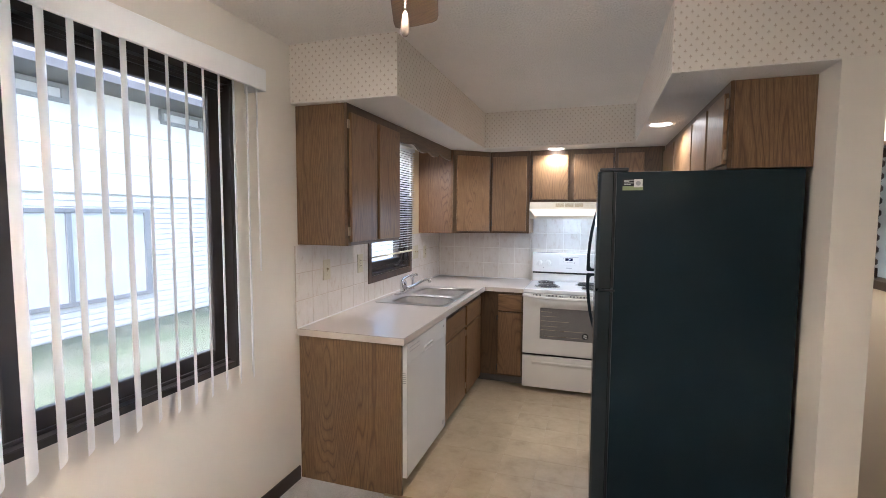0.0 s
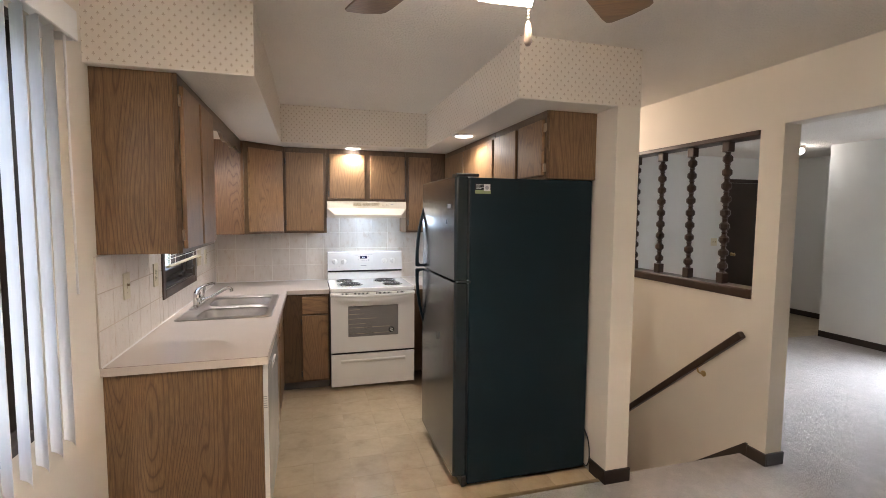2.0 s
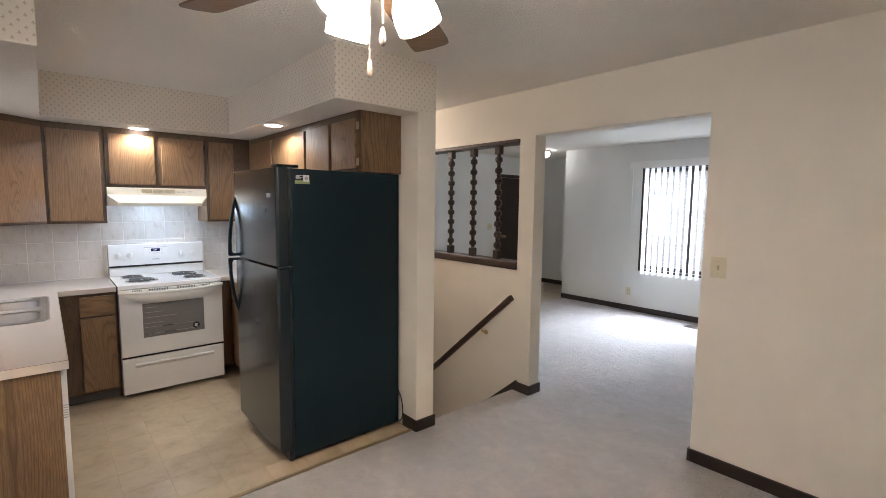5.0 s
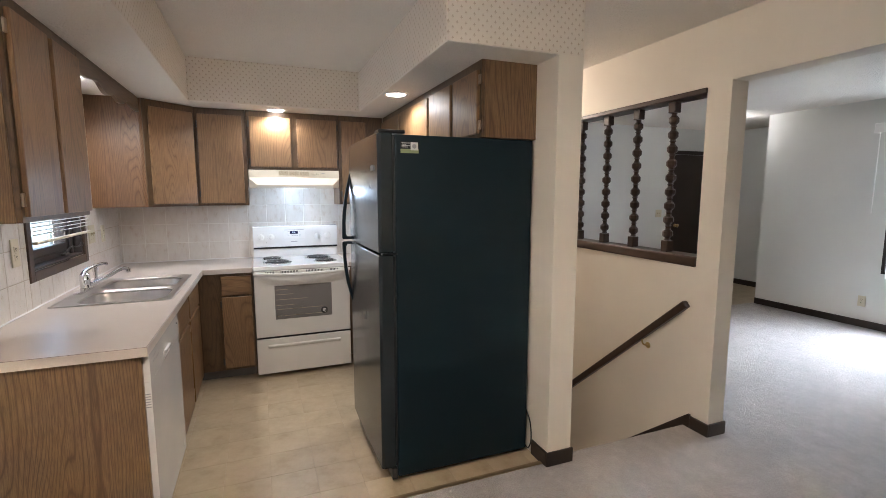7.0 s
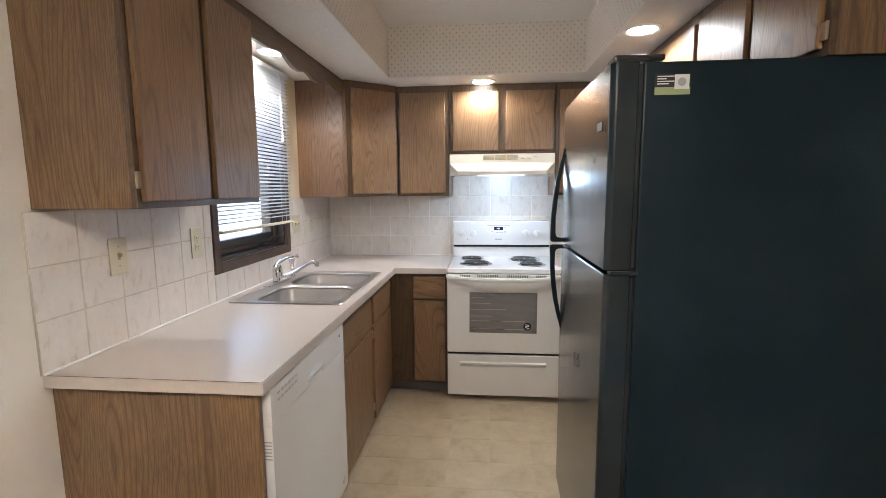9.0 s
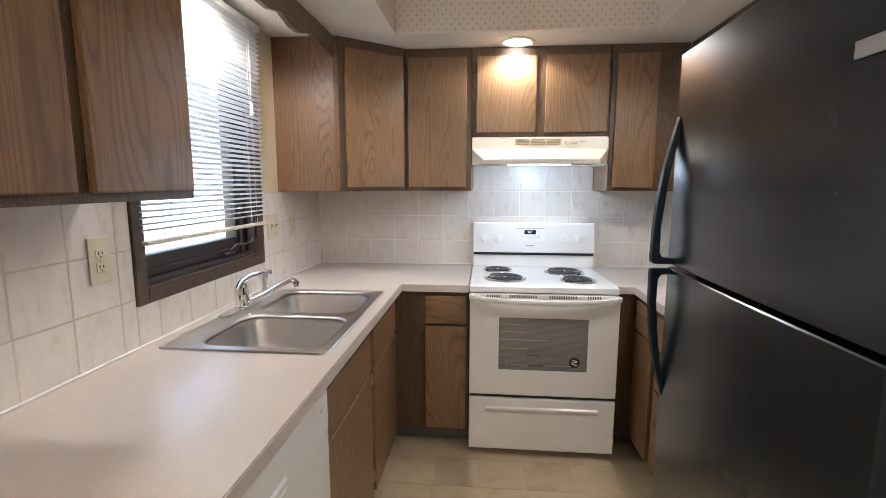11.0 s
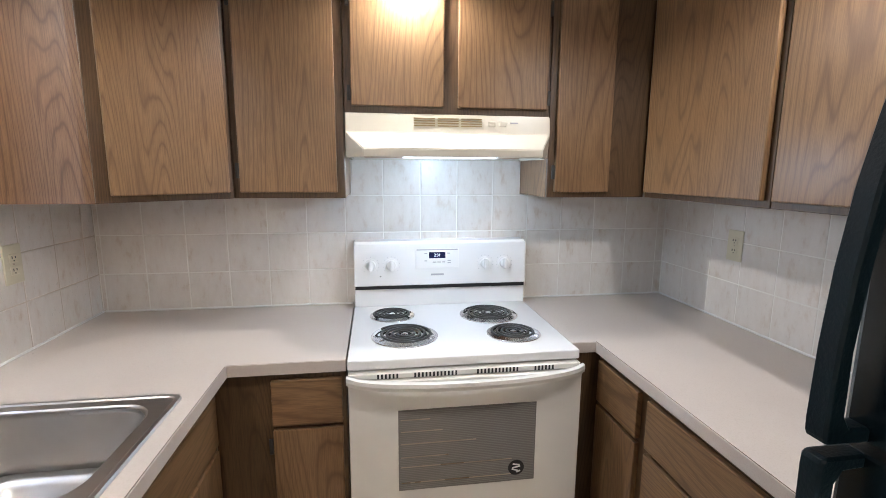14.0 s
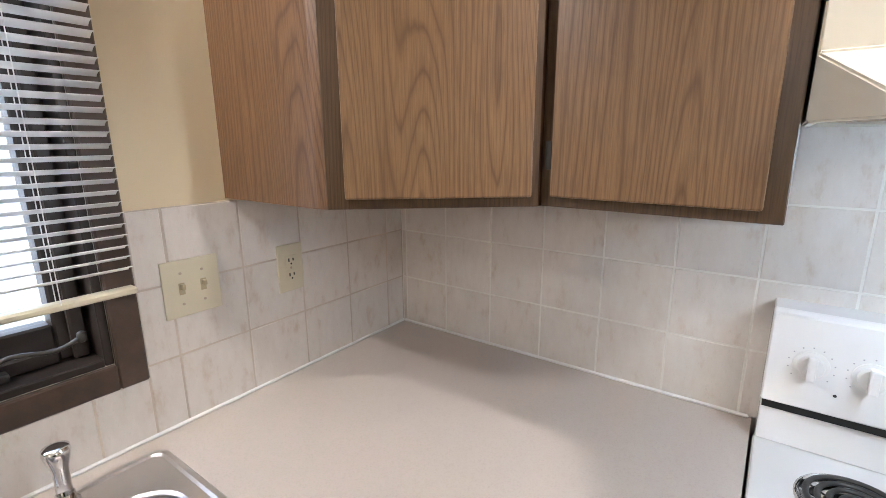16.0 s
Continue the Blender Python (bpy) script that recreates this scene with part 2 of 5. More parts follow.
def make_wallpaper():
    """Cream paper with small three-leaved sprigs in staggered rows."""
    m, nt, b = material("sprigged_wallpaper")
    xyz = node(nt, "SeparateXYZ", {0: coords(nt)}).outputs
    u, z = maths(nt, "ADD", xyz[0], xyz[1]), xyz[2]
    p, q = 0.043, 0.046
    mask = None
    for off in (0.0, 0.5):
        fx = maths(nt, "MULTIPLY", maths(nt, "SUBTRACT", maths(nt, "FRACT", maths(nt, "ADD", maths(nt, "DIVIDE", u, p), off)), 0.5), p)
        fz = maths(nt, "MULTIPLY", maths(nt, "SUBTRACT", maths(nt, "FRACT", maths(nt, "ADD", maths(nt, "DIVIDE", z, q), off)), 0.5), q)
        rad = maths(nt, "SQRT", maths(nt, "ADD", maths(nt, "MULTIPLY", fx, fx), maths(nt, "MULTIPLY", fz, fz)))
        lobes = maths(nt, "COSINE", maths(nt, "MULTIPLY", maths(nt, "SUBTRACT", maths(nt, "ARCTAN2", fz, fx), 1.5708), 3.0))
        inside = maths(nt, "LESS_THAN", rad, maths(nt, "MULTIPLY_ADD", lobes, 0.0022, 0.0046))
        stem = maths(nt, "MULTIPLY", maths(nt, "LESS_THAN", maths(nt, "ABSOLUTE", fx), 0.0008), maths(nt, "LESS_THAN", maths(nt, "ABSOLUTE", maths(nt, "ADD", fz, 0.005)), 0.005))
        one = maths(nt, "MAXIMUM", inside, stem)
        mask = one if mask is None else maths(nt, "MAXIMUM", mask, one)
    n1, n2 = noisy(nt, coords(nt), 2.2, 3), noisy(nt, coords(nt), 240, 2)
    c = ramp(nt, n1, [(0.3, (0.69, 0.63, 0.545)), (0.7, (0.73, 0.67, 0.59))])
    c = mix(nt, maths(nt, "MULTIPLY", mask, 0.62), c, (0.36, 0.27, 0.17))
    nt.links.new(c, b.inputs["Base Color"])
    b.inputs["Roughness"].default_value = 0.6
    bumped(nt, b, n2, 0.06, 0.001)
    return m


def make_rough(name, colour, big, size, strength, depth):
    """Popcorn ceiling: small lumps of spray."""
    m, nt, b = material(name)
    v = coords(nt)
    vor = node(nt, "TexVoronoi", {"Vector": v, "Scale": size}).outputs["Distance"]
    n = noisy(nt, v, size * 1.3, 4, 0.7)
    nt.links.new(ramp(nt, noisy(nt, v, big, 3), [(0.3, tuple(c * 0.95 for c in colour)), (0.7, colour)]), b.inputs["Base Color"])
    b.inputs["Roughness"].default_value = 0.9
    bumped(nt, b, maths(nt, "SUBTRACT", n, maths(nt, "MULTIPLY", vor, 0.5)), strength, depth)
    return m


def make_carpet():
    m, nt, b = material("grey_beige_carpet")
    v = coords(nt)
    n1, n2, n3 = noisy(nt, v, 2.4, 5, 0.65), noisy(nt, v, 150, 3, 0.8), noisy(nt, v, 14, 6, 0.75)
    n4 = noisy(nt, coords(nt, (1.0, 0.55, 1.0)), 5.5, 4, 0.6)
    c = ramp(nt, n3, [(0.3, (0.40, 0.37, 0.34)), (0.7, (0.60, 0.56, 0.525))])
    c = mix(nt, ramp(nt, n4, [(0.38, (0.55, 0.55, 0.55)), (0.62, (0, 0, 0))]), c, (0.37, 0.34, 0.32))
    c = mix(nt, maths(nt, "MULTIPLY", n1, 0.3), c, (0.42, 0.385, 0.365))
    c = mix(nt, ramp(nt, n2, [(0.35, (0.55, 0.55, 0.55)), (0.62, (0, 0, 0))]), c, (0.2, 0.17, 0.15))
    nt.links.new(c, b.inputs["Base Color"])
    b.inputs["Roughness"].default_value = 0.95
    b.inputs["Sheen Weight"].default_value = 0.25
    bumped(nt, b, maths(nt, "ADD", n2, maths(nt, "MULTIPLY", n3, 0.8)), 0.9, 0.012)
    return m


def make_grass():
    m, nt, b = material("worn_lawn")
    v = coords(nt)
    c = ramp(nt, noisy(nt, v, 1.1, 6, 0.7), [(0.35, (0.15, 0.14, 0.12)), (0.55, (0.09, 0.105, 0.07)), (0.75, (0.06, 0.085, 0.05))])
    nt.links.new(mix(nt, maths(nt, "MULTIPLY", noisy(nt, v, 60, 3), 0.5), c, (0.05, 0.08, 0.03)), b.inputs["Base Color"])
    b.inputs["Roughness"].default_value = 0.9
    bumped(nt, b, noisy(nt, v, 70, 3), 0.6, 0.03)
    return m


STEEL, COUNTER, CARPET, GRASS, PAPER = make_steel(), make_counter(), make_carpet(), make_grass(), make_wallpaper()
TILE = make_tile("grey_white_ceramic", (0.73, 0.685, 0.63), (0.79, 0.755, 0.71), (0.58, 0.475, 0.385), 0.2, 18, 0.14, (1.5, 0.6, 1))
VFLOOR = make_tile("beige_vinyl_tile", (0.46, 0.365, 0.235), (0.55, 0.45, 0.305), (0.34, 0.25, 0.145), 0.26, 6, 0.12)
POPCORN = make_rough("sprayed_ceiling", (0.81, 0.77, 0.705), 1.5, 75, 0.75, 0.012)
BRICKW = plain("painted_brick", (0.6, 0.58, 0.55), 0.8, var=0.15, fine=60, bump=0.3)
SIDING = plain("cream_siding", (0.68, 0.66, 0.61), 0.6, var=0.08)
CURTAIN = plain("pale_curtain", (0.5, 0.5, 0.5), 0.8, var=0.1)

# ---- shape helpers ----
PLACE = {}


def thing(name, where, label, category, group="", kind=""):
    """An Empty at the base of a thing, which parents its parts."""
    ob = new(name)
    ob.location = where
    PLACE[ob.name] = Matrix.Translation(where)
    return tagged(ob, label, category, group, kind)


def part(name, bm, mat, parent=None, label="", smooth=False):
    """Links a bmesh as one mesh object, under a thing or a part."""
    me = bpy.data.meshes.new(name)
    bm.to_mesh(me)
    bm.free()
    me.materials.append(mat)
    if smooth:
        for p in me.polygons:
            p.use_smooth = True
    ob = new(name, me)
    if parent:
        ob.parent = parent
        ob.matrix_parent_inverse = PLACE.get(parent.name, Matrix.Identity(4)).inverted()
    return tagged(ob, label)


def solo(name, bm, mat, label, category, group="", kind="", smooth=False):
    return tagged(part(name, bm, mat, None, "", smooth), label, category, group, kind)


def box(x0, x1, y0, y1, z0, z1, bevel=0.0, segs=1, bm=None, turn=None):
    """A box between two corners, with its edges broken; turn: a matrix laid over it."""
    own = bmesh.new()
    bmesh.ops.create_cube(own, size=1, matrix=Matrix.Translation(((x0 + x1) / 2, (y0 + y1) / 2, (z0 + z1) / 2)) @ Matrix.Diagonal((abs(x1 - x0), abs(y1 - y0), abs(z1 - z0), 1)))
    if bevel:
        bmesh.ops.bevel(own, geom=own.edges[:], offset=bevel, segments=segs, affect="EDGES", profile=0.6)
    if turn is not None:
        own.transform(turn)
    if bm is None:
        return own
    return joined(bm, own)


def joined(bm, other):
    me = bpy.data.meshes.new("tmp")
    other.to_mesh(me)
    other.free()
    bm.from_mesh(me)
    bpy.data.meshes.remove(me)
    return bm


def lathe(profile, where, segs=24, turn=None, bm=None):
    """A turned shape: (radius, height) pairs about the z axis."""
    own = bmesh.new()
    rings = []
    for r, h in profile:
        rings.append([own.verts.new((r * math.cos(2 * math.pi * i / segs), r * math.sin(2 * math.pi * i / segs), h)) for i in range(segs)])
    for a, b in zip(rings, rings[1:]):
        for i in range(segs):
            own.faces.new((a[i], a[(i + 1) % segs], b[(i + 1) % segs], b[i]))
    own.faces.new(rings[0][::-1])
    own.faces.new(rings[-1])
    if turn is not None:
        own.transform(turn)
    own.transform(Matrix.Translation(where))
    bmesh.ops.recalc_face_normals(own, faces=own.faces)
    return own if bm is None else joined(bm, own)


def tube(points, radius, segs=12, bm=None, flat=1.0):
    """A round bar through points; radius may be one value or one for each point."""
    own = bmesh.new()
    pts = [Vector(p) for p in points]
    rads = radius if isinstance(radius, (list, tuple)) else [radius] * len(pts)
    rings, side = [], None
    for i, p in enumerate(pts):
        d = (pts[min(i + 1, len(pts) - 1)] - pts[max(i - 1, 0)]).normalized()
        if side is None:
            side = d.cross(Vector((0, 0, 1)))
            if side.length < 0.1:
                side = d.cross(Vector((1, 0, 0)))
        side = (side - d * side.dot(d)).normalized()
        up = d.cross(side)
        rings.append([own.verts.new(p + rads[i] * (math.cos(2 * math.pi * k / segs) * side + flat * math.sin(2 * math.pi * k / segs) * up)) for k in range(segs)])
    for a, b in zip(rings, rings[1:]):
        for k in range(segs):
            own.faces.new((a[k], a[(k + 1) % segs], b[(k + 1) % segs], b[k]))
    own.faces.new(rings[0][::-1])
    own.faces.new(rings[-1])
    bmesh.ops.recalc_face_normals(own, faces=own.faces)
    return own if bm is None else joined(bm, own)


def curve_points(ctrl, n=24):
    """A smooth line through a few points."""
    c = [Vector(p) for p in ctrl]
    c = [2 * c[0] - c[1]] + c + [2 * c[-1] - c[-2]]
    out = []
    for i in range(1, len(c) - 2):
        for k in range(n):
            t = k / n
            a, b, d, e = c[i - 1], c[i], c[i + 1], c[i + 2]
            out.append(0.5 * (2 * b + (d - a) * t + (2 * a - 5 * b + 4 * d - e) * t * t + (3 * b - a - 3 * d + e) * t ** 3))
    return out + [c[-2]]


def prism(outline, axis, a, b, bevel=0.0):
    """An outline in the two other axes (in xyz order), pushed from a to b along the axis."""
    own = bmesh.new()
    def put(p, v):
        q = list(p)
        q.insert("xyz".index(axis), v)
        return own.verts.new(q)
    lo, hi = [put(p, a) for p in outline], [put(p, b) for p in outline]
    own.faces.new(lo)
    own.faces.new(hi)
    for i in range(len(outline)):
        j = (i + 1) % len(outline)
        own.faces.new((lo[i], lo[j], hi[j], hi[i]))
    bmesh.ops.recalc_face_normals(own, faces=own.faces)
    if bevel:
        bmesh.ops.bevel(own, geom=own.edges[:], offset=bevel, segments=1, affect="EDGES")
    return own


def rounded(x0, x1, y0, y1, r, n=6):
    """The outline of a rectangle with round corners."""
    out = []
    for cx, cy, a0 in ((x1 - r, y1 - r, 0), (x0 + r, y1 - r, 90), (x0 + r, y0 + r, 180), (x1 - r, y0 + r, 270)):
        for k in range(n + 1):
            a = radians(a0 + 90 * k / n)
            out.append((cx + r * math.cos(a), cy + r * math.sin(a)))
    return out


def lettering(name, text, size, mat, matrix, parent):
    cu = bpy.data.curves.new(name, "FONT")
    cu.body, cu.size, cu.align_x, cu.align_y, cu.extrude = text, size, "CENTER", "CENTER", 0.0002
    tmp = bpy.data.objects.new("tmp_text", cu)
    scene.collection.objects.link(tmp)
    me = bpy.data.meshes.new_from_object(tmp.evaluated_get(bpy.context.evaluated_depsgraph_get()))
    bpy.data.objects.remove(tmp)
    me.transform(matrix)
    me.materials.clear()
    me.materials.append(mat)
    ob = new(name, me)
    ob.parent = parent
    ob.matrix_parent_inverse = PLACE.get(parent.name, Matrix.Identity(4)).inverted()
    return ob


def structure(name, boxes, mat, label, bevel=0.0):
    bm = bmesh.new()
    for b in boxes:
        box(*b, bevel=bevel, bm=bm)
    bmesh.ops.remove_doubles(bm, verts=bm.verts, dist=0.0001)
    bm.verts.index_update()
    twins = {}
    for f in bm.faces:
        twins.setdefault(frozenset(v.index for v in f.verts), []).append(f)
    bmesh.ops.delete(bm, geom=[f for fs in twins.values() if len(fs) > 1 for f in fs], context="FACES_ONLY")
    return solo(name, bm, mat, label, name.split("_")[0], kind="structure")

# ---- the setting ----
KR, KB = 2.53, 3.0            # kitchen: right wall, back wall
SF, SY, SO = 0.41, 2.40, 0.65   # soffits: front, back edge, left edge
SR, SZ, CZ = 1.932, 2.195, 2.51    # soffit right edge, its underside, ceiling
WX, WT = 3.63, 0.13          # wall between dining room and living room
LX, LY, HX = 7.36, 3.99, 8.45   # living room far wall, back wall, entry wall
S = -3.6                      # wall behind the camera
PB = 2.68                     # stair side of the kitchen wall

DW = (-1.82, -0.02, 0.838, 2.205)     # dining window: y0, y1, z0, z1
KW = (1.368, 2.131, 1.102, 2.125)    # kitchen window
LW = (-0.09, 1.262, 0.632, 2.165)     # living room window

structure("wall_west", [(-0.16, 0, S, DW[0], 0, CZ), (-0.16, 0, DW[0], DW[1], 0, DW[2]), (-0.16, 0, DW[0], DW[1], DW[3], CZ),
                        (-0.16, 0, DW[1], KW[0], 0, CZ), (-0.16, 0, KW[0], KW[1], 0, KW[2]), (-0.16, 0, KW[0], KW[1], KW[3], CZ),
                        (-0.16, 0, KW[1], KB, 0, CZ)], PAINT, "cream painted window wall of dining room and kitchen")
structure("wall_kitchen_paint", [(0.0002, 0.0032, KW[1] + 0.0525, KB - 0.001, 1.3975, SZ - 0.005), (0.0002, 0.0032, 1.166, KW[0] - 0.0525, 1.3975, SZ - 0.005), (0.0002, 0.0032, KW[0] - 0.0525, KW[1] + 0.0525, KW[3] + 0.053, SZ - 0.005)], PAINT_Y, "yellow cream painted kitchen wall round the window")
structure("wall_north", [(-0.16, PB, KB, KB + 0.12, 0, CZ)], PAINT, "cream painted kitchen wall behind the range")
structure("wall_kitchen_east", [(KR, PB, SF, KB, 0, CZ)], PAINT, "cream painted short wall beside the fridge")
structure("wall_south", [(-0.16, LX + 0.16, S - 0.12, S, 0, CZ)], PAINT, "cream painted wall of dining and living room")
RY0, RY1, RZ0, RZ1 = 0.465, 2.83, 1.052, 2.130   # railing opening
DY0, DY1, DZ = -0.973, 0.309, 2.146               # doorway to the living room
structure("wall_stair", [(WX, WX + WT, S, DY0, 0, CZ), (WX, WX + WT, DY0, DY1, DZ, CZ), (WX, WX + WT, DY1, RY0, 0, CZ), (WX, WX + WT, DY1, LY, -2.7, 0),
                         (WX, WX + WT, RY0, RY1, 0, RZ0), (WX, WX + WT, RY0, RY1, RZ1, CZ), (WX, WX + WT, RY1, LY, 0, CZ)],
          PAINT, "cream painted wall with a doorway and a railed opening")
structure("wall_stair_west", [(PB - 0.1, PB, SF + 0.06, LY, -2.7, -0.26), (PB - 0.1, PB, KB + 0.12, LY, -0.26, CZ)], PAINT, "cream painted wall of the stairwell")
structure("wall_back", [(PB - 0.1, WX + WT, LY, LY + 0.12, -2.7, CZ), (WX + WT, HX + 0.12, LY, LY + 0.12, 0, CZ)], PAINT_W, "white painted back wall of entry and stairs")
structure("wall_living", [(LX, LX + 0.16, S, LW[0], 0, CZ), (LX, LX + 0.16, LW[0], LW[1], 0, LW[2]), (LX, LX + 0.16, LW[0], LW[1], LW[3], CZ), (LX, LX + 0.16, LW[1], 2.60, 0, CZ),
                          (LX + 0.16, HX, 2.48, 2.60, 0, CZ)], PAINT_W, "white painted living room wall with a window")
structure("wall_entry", [(HX, HX + 0.12, 2.48, LY, 0, CZ)], PAINT_W, "white painted entry wall")
structure("ceiling", [(-0.16, LX + 0.16, S - 0.12, LY + 0.12, CZ, CZ + 0.1), (LX + 0.16, HX + 0.12, 2.48, LY + 0.12, CZ, CZ + 0.1)], POPCORN, "off-white sprayed popcorn ceiling")

# soffit over the cabinets: paper on the faces, spray on the undersides
structure("soffit_paper", [(0, SO, SF, SF + 0.012, SZ, CZ), (SO - 0.012, SO, SF + 0.012, SY, SZ, CZ), (SO - 0.012, SR + 0.012, SY, SY + 0.012, SZ, CZ),
                           (SR, SR + 0.012, SF + 0.012, SY, SZ, CZ), (SR, PB, SF - 0.002, SF + 0.010, SZ, CZ)], PAPER, "cream wallpaper with small tan sprigs on the soffit")
structure("soffit_underside", [(0.001, SO - 0.002, SF + 0.002, KB - 0.001, SZ - 0.004, SZ + 0.02), (SO - 0.002, SR + 0.002, SY + 0.002, KB - 0.001, SZ - 0.004, SZ + 0.02),
                               (SR + 0.002, KR, SF + 0.001, KB - 0.001, SZ - 0.004, SZ + 0.02)], POPCORN, "off-white sprayed underside of the soffit")

structure("floor_slab", [(-0.16, PB, S - 0.12, KB + 0.12, -0.26, -0.012), (PB, WX, S - 0.12, 0.465, -0.26, -0.012), (WX + WT, LX + 0.16, S - 0.12, LY + 0.12, -0.26, -0.012), (LX + 0.16, HX + 0.12, 2.48, LY + 0.12, -0.26, -0.012), (WX, WX + WT, DY0, DY1, -0.26, -0.012)], PAINT, "floor construction")
carpet = bmesh.new()
for q in ((0, PB, S, 0.45, -0.012, 0.008), (PB, WX, S, 0.475, -0.012, 0.008), (WX, WX + WT, DY0, DY1, -0.012, 0.008), (WX + WT, LX, S, 2.63, -0.012, 0.008)):
    box(*q, bm=carpet)
solo("floor_carpet", carpet, CARPET, "grey-beige cut pile carpet, worn and mottled", "carpet", kind="structure")
structure("floor_entry", [(WX + WT, HX, 2.63, LY, -0.012, 0.004)], VFLOOR, "pale vinyl entry floor")
structure("floor_trim", [(0.55, KR, 0.436, 0.464, -0.01, 0.011)], plain("brass_strip", (0.35, 0.26, 0.15), 0.4, 0.6), "brown metal carpet edging strip")

# stairs going down along the wall
bm = bmesh.new()
for k in range(12):
    box(PB, WX, 0.475 + 0.225 * k, 0.475 + 0.225 * (k + 1) + 0.02, -0.19 * (k + 1) - 0.5, -0.19 * (k + 1), bevel=0.012, bm=bm)
solo("stairs", bm, CARPET, "carpeted stairs going down", "stairs", kind="structure")

def baseboard(boxes, name="baseboard"):
    bm = bmesh.new()
    for q in boxes:
        box(*q, bevel=0.003, bm=bm)
    return solo(name, bm, TRIM, "dark brown stained wooden baseboard", "baseboard", kind="structure")

BH, BT = 0.088, 0.013
baseboard([(0, BT, S, 0.435, 0, BH)])
baseboard([(BT, WX, S, S + BT, 0, BH)])
baseboard([(WX - BT, WX, S + BT, DY0, 0, BH), (WX - BT, WX + WT + BT, DY0, DY0 + BT, 0, BH)])
baseboard([(WX - BT, WX, DY1 - BT, 0.43, 0, BH), (WX, WX + WT + BT, DY1 - BT, DY1, 0, BH)])
baseboard([(KR - BT, PB + BT, SF - BT, SF, 0, BH), (KR - BT, KR, SF, 0.56, 0, BH)])
baseboard([(LX - BT, LX, S, 2.60, 0, BH)])
baseboard([(HX - BT, HX, 2.60, LY, 0, BH)])
baseboard([(WX + WT, 7.2, LY - BT, LY, 0, BH)])
sk = prism([(0.4305, 0.0), (0.4305, BH + 0.008), (0.445, BH + 0.008), (2.6, BH - 0.85 * 2.155), (2.6, BH - 0.85 * 2.155 - 0.30)], "x", WX - BT, WX - 0.001)
solo("stair_trim", sk, TRIM, "dark brown stair skirt board", "trim", kind="structure")

# ---- windows, railing, doors of the house ----
def window_dining():
    y0, y1, z0, z1 = DW
    w = thing("window_1", (-0.1, (y0 + y1) / 2, z0), "wide sliding window with dark brown stained wooden frame", "window", kind="structure")
    for name, q in (("jamb", (-0.15, 0.002, y1 - 0.03, y1 + 0.001, z0, z1)), ("jamb", (-0.15, 0.002, y0 - 0.001, y0 + 0.03, z0, z1)), ("head", (-0.15, 0.002, y0 + 0.03, y1 - 0.03, z1 - 0.03, z1 + 0.001)), ("window_sill", (-0.15, 0.002, y0 + 0.03, y1 - 0.03, z0 - 0.001, z0 + 0.03))):
        part(name, box(*q, bevel=0.003), FRAME, w)
    ym = (y0 + y1) / 2
    for i, (a, b, x) in enumerate(((y0 + 0.03, ym + 0.03, -0.125), (ym - 0.03, y1 - 0.03, -0.085))):
        sash = part("sash", box(x, x + 0.035, b - 0.075, b, z0 + 0.03, z1 - 0.03, bevel=0.004), FRAME, w)
        part("sash_stile", box(x, x + 0.035, a, a + 0.075, z0 + 0.03, z1 - 0.03, bevel=0.004), FRAME, sash)
        part("sash_rail", box(x + 0.001, x + 0.034, a + 0.075, b - 0.075, z0 + 0.03, z0 + 0.105, bevel=0.004), FRAME, sash)
        part("sash_rail", box(x + 0.001, x + 0.034, a + 0.075, b - 0.075, z1 - 0.10, z1 - 0.03, bevel=0.004), FRAME, sash)
        g = part("pane", box(x + 0.014, x + 0.019, a + 0.07, b - 0.07, z0 + 0.1, z1 - 0.095), GLASS, sash)
        g.visible_shadow = False
    for z in (z0 + 0.031, z1 - 0.045, z1 - 0.058):
        part("track", box(-0.045, -0.03, y0 + 0.031, y1 - 0.031, z, z + 0.014, bevel=0.002), FRAME, w)

